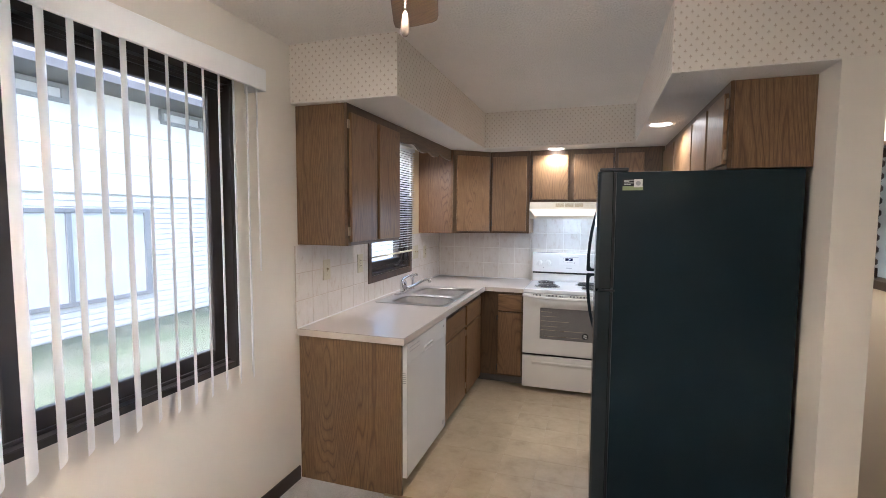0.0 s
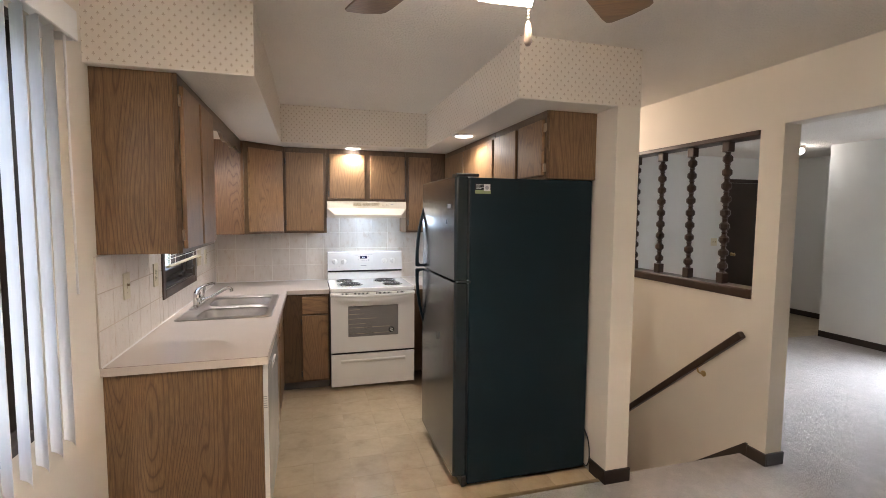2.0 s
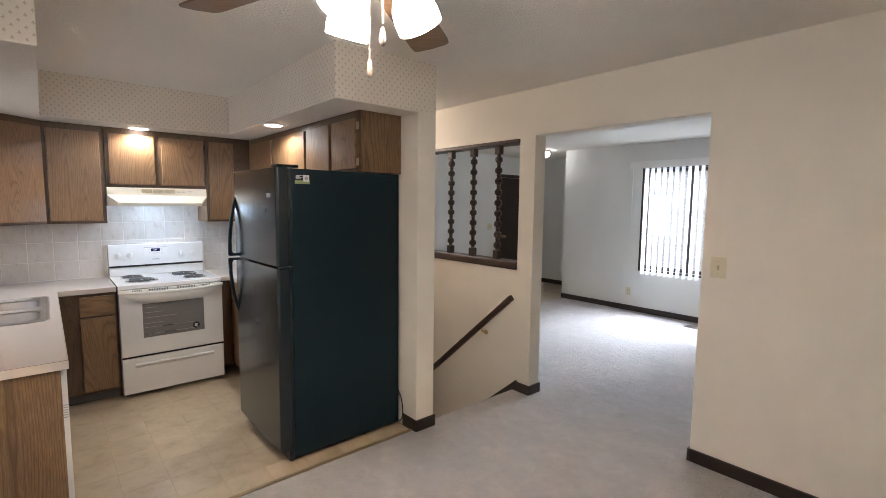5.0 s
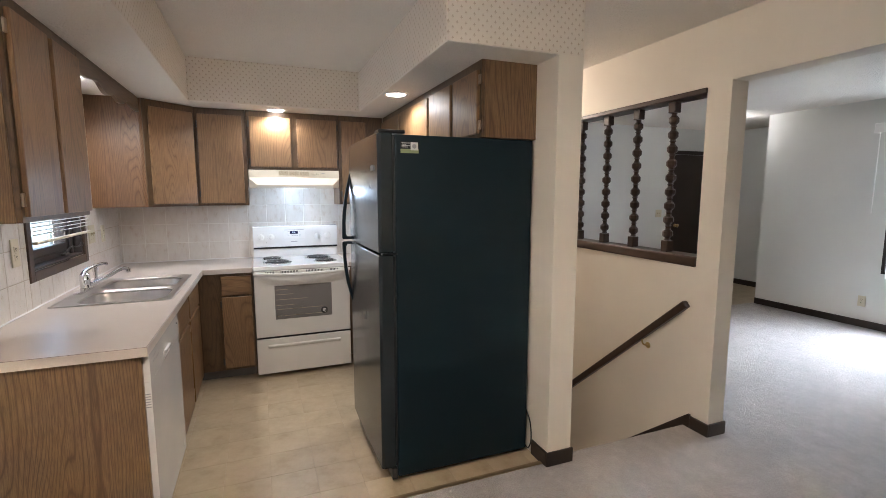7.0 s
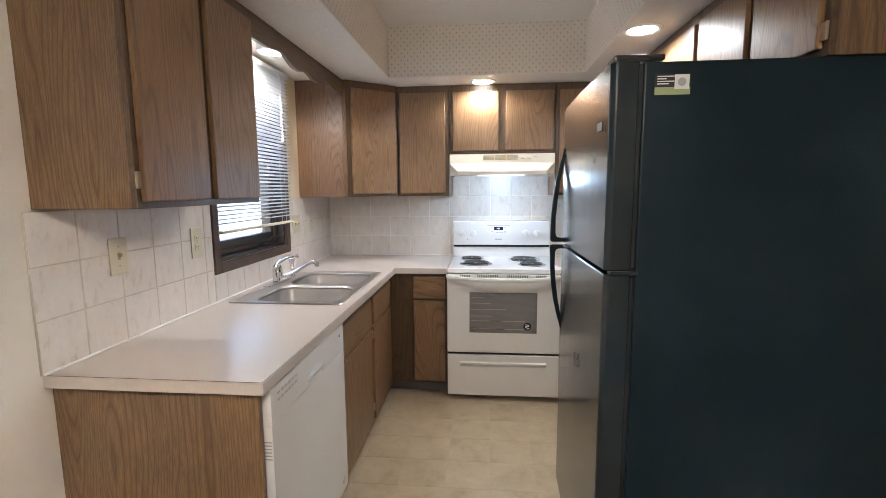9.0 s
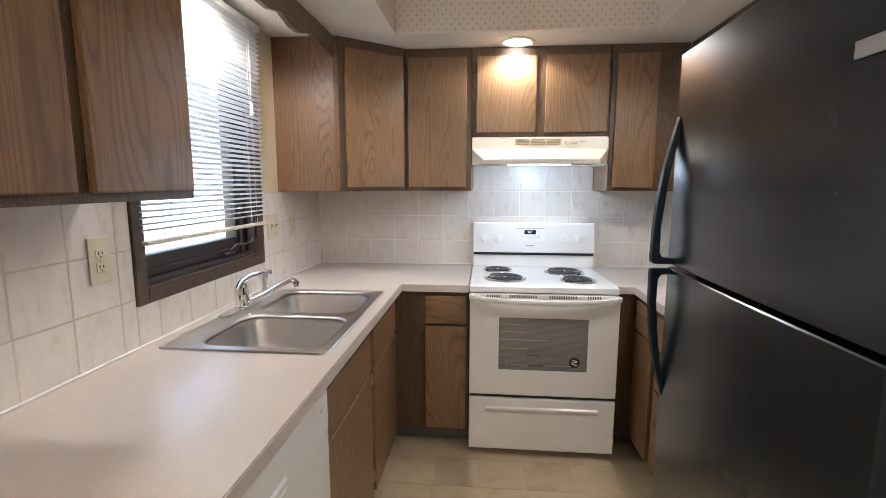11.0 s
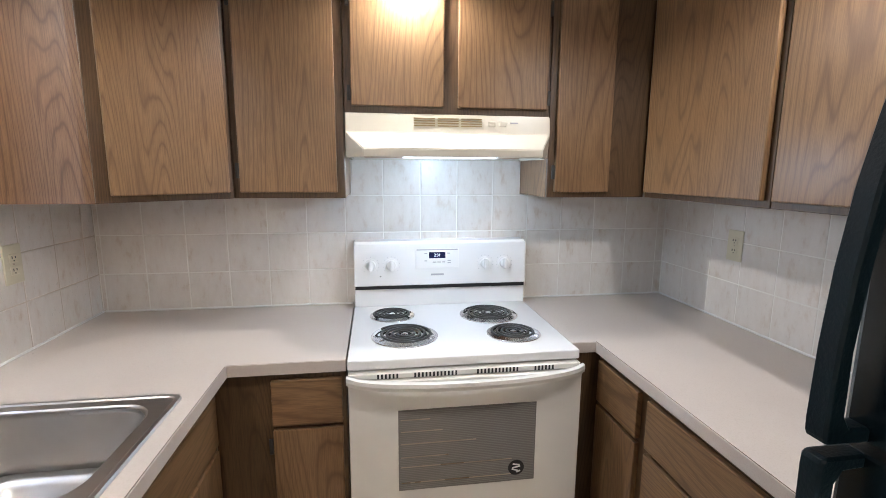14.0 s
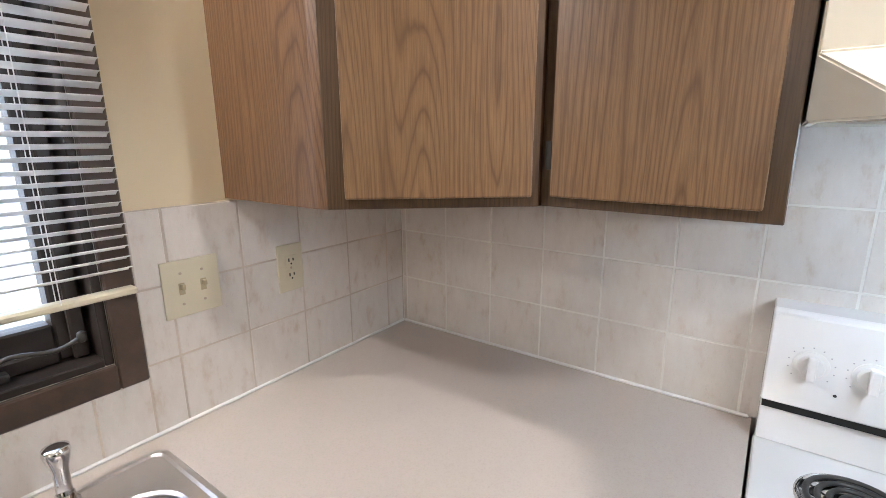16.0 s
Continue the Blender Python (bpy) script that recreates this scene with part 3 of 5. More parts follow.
def vertical_blind(name, x, sgn, y0, y1, zb, zt, pitch, turns, label, bunch=0, first=0.19):
    """Louvres hang from a head rail behind a white valance."""
    v = thing(name, (x, (y0 + y1) / 2, zt), label, "blinds")
    fx = x + sgn * 0.052
    val = part("valance", box(min(fx, fx - sgn * 0.012), max(fx, fx - sgn * 0.012), y0, y1, zt - 0.005, zt + 0.095, bevel=0.003), VINYL, v)
    for ye in (y0, y1 - 0.008):
        part("valance_return", box(min(fx - sgn * 0.012, x - sgn * 0.075), max(fx - sgn * 0.012, x - sgn * 0.075), ye, ye + 0.008, zt - 0.005, zt + 0.095, bevel=0.002), VINYL, val)
    part("head_rail", box(x - 0.02, x + 0.02, y0 + 0.01, y1 - 0.01, zt + 0.02, zt + 0.06, bevel=0.004), PLASTIC, v)
    n, y = 0, y1 - first
    shared = {}
    while y > y0 + 0.03:
        ang = turns(n)
        if ang not in shared:
            s = bmesh.new()
            w, bow, k = 0.089, 0.007, 6
            cols = []
            for i in range(k + 1):
                u = (i / k - 0.5) * w
                b = bow * (1 - (2 * i / k - 1) ** 2)
                cols.append([s.verts.new((u, b + d, z)) for z in (zb - zt, 0.02) for d in (0.0, 0.0012)])
            for a, b in zip(cols, cols[1:]):
                s.faces.new((a[0], b[0], b[2], a[2]))
                s.faces.new((a[1], a[3], b[3], b[1]))
                s.faces.new((a[0], a[1], b[1], b[0]))
            for a in (cols[0], cols[-1]):
                s.faces.new((a[0], a[2], a[3], a[1]))
            s.transform(Matrix.Rotation(radians(ang), 4, "Z"))
            bmesh.ops.recalc_face_normals(s, faces=s.faces)
            me = bpy.data.meshes.new("slat")
            s.to_mesh(me)
            s.free()
            me.materials.append(VINYL)
            shared[ang] = me
        ob = new("slat", shared[ang])
        ob.parent = v
        ob.location = (0, y - (y0 + y1) / 2, 0)
        n, y = n + 1, y - (0.035 if n < bunch else pitch)
    part("wand", tube([(x + sgn * 0.03, y1 - 0.045, zt + 0.01), (x + sgn * 0.03, y1 - 0.04, zt - 0.86)], 0.0042, 8), VINYL, v, smooth=True)
    return v

def window_kitchen():
    y0, y1, z0, z1 = KW
    w = thing("window_2", (-0.05, (y0 + y1) / 2, z0), "kitchen casement window with dark brown wooden casing", "window", kind="structure")
    c = 0.052
    for name, q in (("casing", (0.0, 0.016, y0 - c, y0, z0 - c, z1 + c)), ("casing", (0.0, 0.016, y1, y1 + c, z0 - c, z1 + c)), ("casing", (0.0, 0.0155, y0, y1, z1, z1 + c)), ("casing", (0.0, 0.0155, y0, y1, z0 - c, z0))):
        part(name, box(*q, bevel=0.003), FRAME2, w)
    for name, q in (("jamb", (-0.15, 0.001, y0 - 0.001, y0 + 0.015, z0, z1)), ("jamb", (-0.15, 0.001, y1 - 0.015, y1 + 0.001, z0, z1)), ("window_sill", (-0.15, 0.001, y0 + 0.015, y1 - 0.015, z0 - 0.001, z0 + 0.015)), ("head", (-0.15, 0.001, y0 + 0.015, y1 - 0.015, z1 - 0.015, z1 + 0.001))):
        part(name, box(*q, bevel=0.002), FRAME, w)
    a, b, z2, z3 = y0 + 0.016, y1 - 0.016, z0 + 0.016, z1 - 0.016
    x = -0.11
    sash = part("sash", box(x, x + 0.05, a, a + 0.045, z2, z3, bevel=0.004), FRAME, w)
    part("sash_stile", box(x, x + 0.05, b - 0.052, b, z2, z3, bevel=0.004), FRAME, sash)
    part("sash_stile", box(x + 0.05, x + 0.068, b - 0.032, b - 0.006, z2, z3, bevel=0.004), FRAME, sash)
    part("sash_rail", box(x + 0.001, x + 0.049, a + 0.045, b - 0.052, z2, z2 + 0.075, bevel=0.004), FRAME, sash)
    part("sash_rail", box(x + 0.049, x + 0.062, a + 0.03, b - 0.052, z2, z2 + 0.03, bevel=0.004), FRAME, sash)
    part("sash_rail", box(x + 0.001, x + 0.049, a + 0.045, b - 0.052, z3 - 0.06, z3, bevel=0.004), FRAME, sash)
    g = part("pane", box(x + 0.02, x + 0.025, a + 0.04, b - 0.047, z2 + 0.07, z3 - 0.055), GLASS, sash)
    g.visible_shadow = False
    crank = part("crank", box(-0.048, -0.024, b - 0.21, b - 0.13, z2 + 0.002, z2 + 0.018, bevel=0.005, segs=2), CRANK, w, "bronze metal window crank")
    part("crank_arm", tube(curve_points([(-0.035, b - 0.16, z2 + 0.02), (-0.012, b - 0.13, z2 + 0.05), (0.004, b - 0.07, z2 + 0.045), (0.012, b - 0.03, z2 + 0.06)], 6), 0.0045, 8), CRANK, crank, smooth=True)
    part("crank_knob", lathe([(0.003, 0), (0.008, 0.004), (0.008, 0.018), (0.003, 0.022)], (0.012, b - 0.03, z2 + 0.05), 12), CRANK, crank, smooth=True)

def mini_blind():
    y0, y1 = KW[0] - 0.03, KW[1] + 0.045
    zt, zb, x = 2.15, 1.245, 0.036
    b = thing("mini_blind", (x, (y0 + y1) / 2, zt), "white aluminium mini blind lowered most of the way", "blinds")
    part("head_rail", box(x - 0.014, x + 0.016, y0, y1, zt - 0.005, zt + 0.022, bevel=0.003), VINYL, b)
    part("bottom_rail", box(x - 0.013, x + 0.013, y0, y1, zb, zb + 0.014, bevel=0.004), IVORY, b)
    s = bmesh.new()
    k, w, bow = 5, 0.025, 0.003
    rows = []
    for i in range(k + 1):
        u = (i / k - 0.5) * w
        h = bow * (1 - (2 * i / k - 1) ** 2)
        rows.append([s.verts.new((u, yy, h + d)) for yy in (y0 + 0.003 - (y0 + y1) / 2, y1 - 0.003 - (y0 + y1) / 2) for d in (0, 0.0006)])
    for p, q in zip(rows, rows[1:]):
        s.faces.new((p[1], p[3], q[3], q[1]))
        s.faces.new((p[0], q[0], q[2], p[2]))
        s.faces.new((p[0], p[1], q[1], q[0]))
        s.faces.new((p[2], q[2], q[3], p[3]))
    for p in (rows[0], rows[-1]):
        s.faces.new((p[0], p[2], p[3], p[1]))
    bmesh.ops.recalc_face_normals(s, faces=s.faces)
    s.transform(Matrix.Rotation(radians(-20), 4, "Y"))
    me = bpy.data.meshes.new("slat")
    s.to_mesh(me)
    s.free()
    me.materials.append(VINYL)
    n = int((zt - zb - 0.03) / 0.0206)
    for i in range(n):
        ob = new("slat", me)
        ob.parent = b
        ob.location = (0, 0, -0.012 - i * 0.0206)
        ob.rotation_euler = (random.uniform(-0.002, 0.002), random.uniform(-0.03, 0.03), 0)
    for yy in (y0 + 0.12, y1 - 0.12):
        for dx in (-0.0135, 0.0135):
            part("ladder_cord", tube([(x + dx, yy, zb + 0.01), (x + dx, yy, zt)], 0.0009, 5), VINYL, b)
    for yy, zz in ((2.025, 1.80), (2.046, 1.79)):
        cord = part("pull_cord", tube([(x + 0.02, yy, zz), (x + 0.02, yy + 0.006, zt)], 0.0012, 6), VINYL, b)
    part("tassel", lathe([(0.003, 0.05), (0.009, 0.0), (0.0095, -0.004), (0.004, -0.008)], (x + 0.02, 2.046, 1.755), 12), VINYL, cord, smooth=True)

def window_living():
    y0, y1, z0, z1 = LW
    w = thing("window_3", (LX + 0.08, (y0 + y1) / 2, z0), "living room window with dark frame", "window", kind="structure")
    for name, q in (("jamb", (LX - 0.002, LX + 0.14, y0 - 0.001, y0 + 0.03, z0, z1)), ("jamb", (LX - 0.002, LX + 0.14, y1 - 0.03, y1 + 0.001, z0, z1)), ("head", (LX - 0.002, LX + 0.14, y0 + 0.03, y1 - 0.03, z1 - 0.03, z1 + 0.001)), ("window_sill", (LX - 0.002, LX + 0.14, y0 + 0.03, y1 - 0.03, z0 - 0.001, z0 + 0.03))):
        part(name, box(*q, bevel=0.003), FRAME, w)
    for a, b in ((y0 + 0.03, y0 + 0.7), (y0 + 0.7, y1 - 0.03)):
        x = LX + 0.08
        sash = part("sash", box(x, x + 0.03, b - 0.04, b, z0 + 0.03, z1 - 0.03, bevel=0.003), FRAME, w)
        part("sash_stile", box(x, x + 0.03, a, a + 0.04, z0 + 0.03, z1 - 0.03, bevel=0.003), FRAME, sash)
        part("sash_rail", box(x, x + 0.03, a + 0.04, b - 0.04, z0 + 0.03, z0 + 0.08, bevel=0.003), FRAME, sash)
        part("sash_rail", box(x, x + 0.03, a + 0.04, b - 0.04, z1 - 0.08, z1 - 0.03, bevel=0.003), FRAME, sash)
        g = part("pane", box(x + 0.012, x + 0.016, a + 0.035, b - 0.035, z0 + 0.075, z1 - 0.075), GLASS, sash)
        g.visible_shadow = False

window_dining()
window_kitchen()
mini_blind()
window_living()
vertical_blind("vertical_blind", 0.08, 1, DW[0] - 0.06, 0.052, 0.80, 2.165, 0.0845, lambda n: (-47, -46, -45, -46, -47, -45, -44, -49, -48, -45, -46, -48)[n % 12], "white vinyl vertical blind, louvres turned open, under a white valance", 0, 0.08)
vertical_blind("vertical_blind", LX - 0.06, -1, LW[0] - 0.05, LW[1] + 0.14, 0.60, 2.145, 0.084, lambda n: (-9, -6, -12)[n % 3], "white vertical blind with open louvres in the living room", 0, 0.235)

def baluster(where, parent):
    """A turned spindle: square blocks at the ends, faceted beads and rings between."""
    x, y = where
    z0, z1 = RZ0 + 0.06, RZ1 - 0.028
    bm = box(x - 0.028, x + 0.028, y - 0.028, y + 0.028, z0, z0 + 0.075, bevel=0.004)
    box(x - 0.028, x + 0.028, y - 0.028, y + 0.028, z1 - 0.07, z1, bevel=0.004, bm=bm)
    prof, n = [(0.02, 0)], 9
    a, b = z0 + 0.075, z1 - 0.07
    h = (b - a) / n
    for i in range(n):
        c = (i + 0.5) * h
        prof += [(0.016, c - 0.49 * h), (0.021, c - 0.46 * h), (0.021, c - 0.43 * h), (0.015, c - 0.4 * h), (0.019, c - 0.36 * h), (0.016, c - 0.32 * h), (0.02, c - 0.29 * h), (0.033, c - 0.14 * h), (0.033, c + 0.14 * h), (0.02, c + 0.29 * h), (0.016, c + 0.32 * h), (0.019, c + 0.36 * h), (0.015, c + 0.4 * h)]
    prof.append((0.02, b - a))
    lathe(prof, (x, y, a), 10, bm=bm)
    return part("baluster", bm, WALNUT, parent)

def railing():
    r = thing("railing", (WX + 0.06, (RY0 + RY1) / 2, RZ0), "dark turned wooden spindles in the wall opening over the stairs", "railing", kind="structure")
    part("sill", box(WX - 0.014, WX + WT + 0.014, RY0, RY1, RZ0 - 0.005, RZ0 + 0.06, bevel=0.012, segs=3), WALNUT, r)
    part("head", box(WX - 0.01, WX + WT + 0.01, RY0, RY1, RZ1 - 0.028, RZ1 + 0.004, bevel=0.006, segs=2), WALNUT, r)
    for k in range(7):
        baluster((WX + 0.06, 0.752 + 0.311 * k), r)

def handrail():
    h = thing("handrail", (WX - 0.06, 0.47, 0.81), "dark wooden stair handrail on brass wall brackets", "handrail")
    ax = WX - 0.062
    d = Vector((0, 1.111, -0.975)).normalized()
    start = Vector((ax, 0.462, 0.822))
    bm = box(-0.021, 0.021, 0, 3.1, -0.024, 0.024, bevel=0.011, segs=3)
    bm.transform(Matrix.Translation(start) @ Matrix.Rotation(math.atan2(d.z, d.y), 4, "X"))
    part("rail", bm, WALNUT, h)
    for s in (0.46, 1.9):
        p = start + d * s
        br = part("bracket", tube(curve_points([p + Vector((0, 0, -0.022)), p + Vector((0.01, 0, -0.06)), p + Vector((0.035, 0, -0.075)), p + Vector((0.058, 0, -0.08))], 6), 0.006, 8), BRASS, h, "brass bracket", smooth=True)
        part("rose", lathe([(0.022, 0), (0.022, 0.004), (0.012, 0.008)], p + Vector((0.061, 0, -0.08)), 16, Matrix.Rotation(radians(-90), 4, "Y")), BRASS, br)

def front_door():
    x0, x1 = 7.26, 8.2
    d = thing("door_1", ((x0 + x1) / 2, LY - 0.02, 0), "dark brown wooden front door, closed", "door", kind="structure")
    for q in ((x0 - 0.06, x0, LY - 0.02, LY - 0.001, 0, 2.17), (x1, x1 + 0.06, LY - 0.02, LY - 0.001, 0, 2.17), (x0, x1, LY - 0.02, LY - 0.001, 2.11, 2.17)):
        part("casing", box(*q, bevel=0.003), TRIM, d)
    leaf = part("door_leaf", box(x0 + 0.003, x1 - 0.003, LY - 0.012, LY - 0.001, 0.006, 2.107, bevel=0.002), TRIM, d)
    part("door_handle", lathe([(0.03, 0), (0.03, 0.004), (0.012, 0.01), (0.012, 0.03), (0.026, 0.04), (0.028, 0.052), (0.016, 0.062)], (x0 + 0.09, LY - 0.012, 0.98), 16, Matrix.Rotation(radians(90), 4, "X")), BRASS, leaf, "brass knob", smooth=True)

railing()
handrail()
front_door()

# ---- kitchen: cabinets and worktop ----
def slab(parent, x0, x1, y0, y1, z0, z1, mat, name="door", label="", turn=None):
    """A flat veneered front with a softly broken edge."""
    return part(name, box(x0, x1, y0, y1, z0, z1, bevel=0.004, segs=2, turn=turn), mat, parent, label)

def hinge(parent, x, y, z, mat=None):
    h = part("hinge", box(x - 0.004, x + 0.004, y - 0.012, y + 0.012, z - 0.024, z + 0.024, bevel=0.0015), mat or NICKEL, parent, "small metal hinge")
    return h

def hinge_back(parent, x, y, z):
    return part("hinge", box(x - 0.006, x + 0.006, y - 0.004, y + 0.004, z - 0.026, z + 0.026, bevel=0.0015), COIL, parent, "small dark metal hinge")

UZ0, UZ1 = 1.403, SZ - 0.006
D0, D1 = 1.424, 2.139      # tall doors
UC = "upper cabinets"

def cabinet_left():
    c = thing("wall_cabinet", (0.16, 0.8, UZ0), "brown oak wall cabinet with two flat doors beside the window", "cabinet", UC)
    part("body", box(0.001, 0.312, 0.455, 1.163, UZ0, UZ1, bevel=0.0015), OAK_SIDE, c)
    part("face_frame", box(0.3125, 0.331, 0.4555, 1.162, UZ0 + 0.0005, UZ1, bevel=0.0015), OAK_DARK, c)
    for a, b in ((0.471, 0.784), (0.824, 1.138)):
        d = slab(c, 0.332, 0.350, a, b, D0, D1, OAK_Z)
        if a < 0.5:
            for z in (1.485, 2.075):
                hinge(d, 0.336, a - 0.006, z)

def cabinet_corner():
    c = thing("wall_cabinet", (0.2, 2.8, UZ0), "brown oak corner cabinet with one door across the angle", "cabinet", UC)
    out = [(0.001, KB - 0.001), (0.001, 2.393), (0.325, 2.393), (0.345, 2.4), (0.644, 2.654), (0.647, 2.67), (0.647, KB - 0.001)]
    part("body", prism(out, "z", UZ0, UZ1), OAK_RED, c)
    a, b = Vector((0.347, 2.397, 0)), Vector((0.648, 2.653, 0))
    turn = Matrix.Translation(a) @ Matrix.Rotation(math.atan2(b.y - a.y, b.x - a.x), 4, "Z")
    L = (b - a).length
    part("face_frame", box(0, L, -0.006, 0.004, UZ0 + 0.001, UZ1, bevel=0.0015, turn=turn), OAK_DARK, c)
    slab(c, 0.035, L - 0.018, -0.024, -0.0065, D0, D1, OAK_Z, turn=turn)

def cabinet_back(x0, x1, z0, doors, dz0, label, hinges=()):
    c = thing("wall_cabinet", ((x0 + x1) / 2, 2.83, z0), label, "cabinet", UC)
    part("body", box(x0 + 0.0005, x1 - 0.0005, 2.682, KB - 0.001, z0, UZ1, bevel=0.0015), OAK_Z, c)
    part("face_frame", box(x0 + 0.001, x1 - 0.001, 2.664, 2.6815, z0 + 0.0005, UZ1, bevel=0.0015), OAK_DARK, c)
    for a, b in doors:
        slab(c, a, b, 2.645, 2.6635, dz0, D1, OAK_Z)
    for x, z in hinges:
        hinge_back(c, x, 2.654, z)

cabinet_left()
cabinet_corner()
cabinet_back(0.648, 1.033, UZ0, ((0.674, 1.004),), D0, "brown oak wall cabinet with one flat door", ((0.667, 1.5), (0.667, 2.06)))
cabinet_back(1.034, 1.790, 1.704, ((1.060, 1.388), (1.440, 1.775)), 1.727, "short brown oak cabinet with two doors over the range hood", ((1.053, 1.77), (1.053, 2.08), (1.782, 1.77), (1.782, 2.08)))
cabinet_back(1.791, 2.196, UZ0, ((1.818, 2.036),), D0, "brown oak wall cabinet with one narrow door and a filler", ((1.811, 1.5),))

def cabinet_right(y0, y1, z0, doors, dz0, label, side_hinge=False):
    c = thing("wall_cabinet", (2.37, (y0 + y1) / 2, z0), label, "cabinet", UC)
    part("body", box(2.2185, KR - 0.001, y0 + 0.0005, y1 - 0.0005, z0, UZ1, bevel=0.0015), OAK_SIDE, c)
    part("face_frame", box(2.20, 2.218, y0 + 0.001, y1 - 0.001, z0 + 0.0005, UZ1, bevel=0.0015), OAK_DARK, c)
    for a, b in doors:
        slab(c, 2.181, 2.1995, a, b, dz0, D1, OAK_Z)
    if side_hinge:
        for z in (1.86, 2.09):
            hinge(c, 2.193, doors[0][0] - 0.01, z)

cabinet_right(0.60, 1.377, 1.797, ((0.622, 0.945), (0.99, 1.357)), 1.817, "short brown oak cabinet with two doors over the fridge", True)
cabinet_right(1.378, 2.060, UZ0, ((1.397, 2.042),), D0, "brown oak wall cabinet with one flat door")
cabinet_right(2.061, 2.663, UZ0, ((2.08, 2.644),), D0, "brown oak wall cabinet beside the corner")

# scalloped board over the sink window
ys = [1.164 + (2.392 - 1.164) * i / 60 for i in range(61)]
def scallop(t):
    d = abs(t - 0.5) * 1.25
    return float(np.interp(d, (0, 0.04, 0.1, 0.17, 0.22, 0.29, 0.33, 0.4, 0.47, 0.63), (2.09, 2.082, 2.068, 2.068, 2.078, 2.104, 2.107, 2.096, 2.088, 2.086)))
edge = [(y, scallop((y - ys[0]) / (ys[-1] - ys[0]))) for y in ys]
solo("window_valance", prism(edge + [(ys[-1], UZ1), (ys[0], UZ1)], "x", 0.312, 0.331), OAK_DY, "brown oak valance board with a scalloped lower edge", "valance")

BZ = 0.875
BC = "base cabinets"
def base_left():
    end = solo("end_panel", box(0.001, 0.652, 0.455, 0.474, 0.0, BZ, bevel=0.0015), OAK_SIDE, "brown oak end panel of the counter", "panel")
    kick = solo("toe_kick", box(0.50, 0.515, 1.196, 2.43, 0.0, 0.085), GREY_KICK, "grey toe kick under the sink cabinet", "toe kick", BC)
    c = thing("base_cabinet", (0.3, 1.75, 0), "brown oak sink base with two doors and two false drawers", "cabinet", BC)
    part("body", box(0.03, 0.608, 1.196, 2.36, 0.085, 0.70, bevel=0.001), OAK_DARK, c)
    part("face_frame", box(0.609, 0.627, 1.196, 2.372, 0.072, BZ, bevel=0.0015), OAK_DARK, c)
    for a, b in ((1.235, 1.80), (1.85, 2.34)):
        slab(c, 0.6275, 0.646, a, b, 0.662, 0.825, OAK_Y, "drawer_front")
        d = slab(c, 0.6275, 0.646, a, b, 0.075, 0.645, OAK_Z)
        for z in (0.15, 0.6):
            hinge(d, 0.637, a - 0.007, z)

def base_back():
    c = thing("base_cabinet", (0.85, 2.7, 0), "brown oak corner base cabinet with one drawer and one door", "cabinet", BC)
    part("body", box(0.63, 1.035, 2.394, KB - 0.001, 0.085, BZ, bevel=0.001), OAK_DARK, c)
    part("face_frame", box(0.6285, 1.034, 2.375, 2.3935, 0.085, BZ, bevel=0.0015), OAK_DARK, c)
    slab(c, 0.803, 1.021, 2.356, 2.3745, 0.70, 0.852, OAK_X, "drawer_front")
    d = slab(c, 0.803, 1.021, 2.356, 2.3745, 0.105, 0.685, OAK_Z)
    for z in (0.16, 0.63):
        hinge_back(d, 0.795, 2.362, z)
    solo("toe_kick", box(0.516, 1.034, 2.44, 2.455, 0.0, 0.085), GREY_KICK, "grey toe kick under the corner cabinet", "toe kick", BC)

def base_right():
    c = thing("base_cabinet", (2.2, 2.2, 0), "brown oak base cabinet with four drawers and one door", "cabinet", BC)
    part("body", box(1.941, KR - 0.001, 1.37, KB - 0.001, 0.085, BZ, bevel=0.001), OAK_DARK, c)
    part("face_frame", box(1.922, 1.940, 1.37, 2.45, 0.085, BZ, bevel=0.0015), OAK_DARK, c)
    part("filler", box(1.808, 1.921, 2.408, 2.426, 0.085, BZ, bevel=0.0015), OAK_DARK, c)
    slab(c, 1.903, 1.9215, 2.138, 2.388, 0.70, 0.85, OAK_Y, "drawer_front")
    slab(c, 1.903, 1.9215, 2.138, 2.388, 0.10, 0.685, OAK_Z)
    for a, b in ((0.70, 0.85), (0.51, 0.683), (0.345, 0.495), (0.10, 0.33)):
        slab(c, 1.903, 1.9215, 1.56, 2.09, a, b, OAK_Y, "drawer_front")
    solo("toe_kick", box(1.99, 2.005, 1.37, 2.99, 0.0, 0.085), GREY_KICK, "grey toe kick under the drawers", "toe kick", BC)

base_left()
base_back()
base_right()

CT0, CT1 = 0.876, 0.914
CX, CY0 = 0.680, 0.43
HOLE = (0.10, 0.602, 1.335, 2.14)
def sheet(outline, holes, z0, z1):
    """A flat board of any outline, with holes through it."""
    bm = bmesh.new()
    loops = [outline] + holes
    for z in (z0, z1):
        edges = []
        for lp in loops:
            vs = [bm.verts.new((x, y, z)) for x, y in lp]
            edges += [bm.edges.new((vs[i], vs[(i + 1) % len(vs)])) for i in range(len(vs))]
        bmesh.ops.triangle_fill(bm, edges=edges, use_beauty=True)
    for lp in loops:
        for i in range(len(lp)):
            p, q = lp[i], lp[(i + 1) % len(lp)]
            bm.faces.new([bm.verts.new((*c, z)) for c, z in ((p, z0), (q, z0), (q, z1), (p, z1))])
    bmesh.ops.remove_doubles(bm, verts=bm.verts, dist=0.00001)
    bmesh.ops.recalc_face_normals(bm, faces=bm.faces)
    return bm

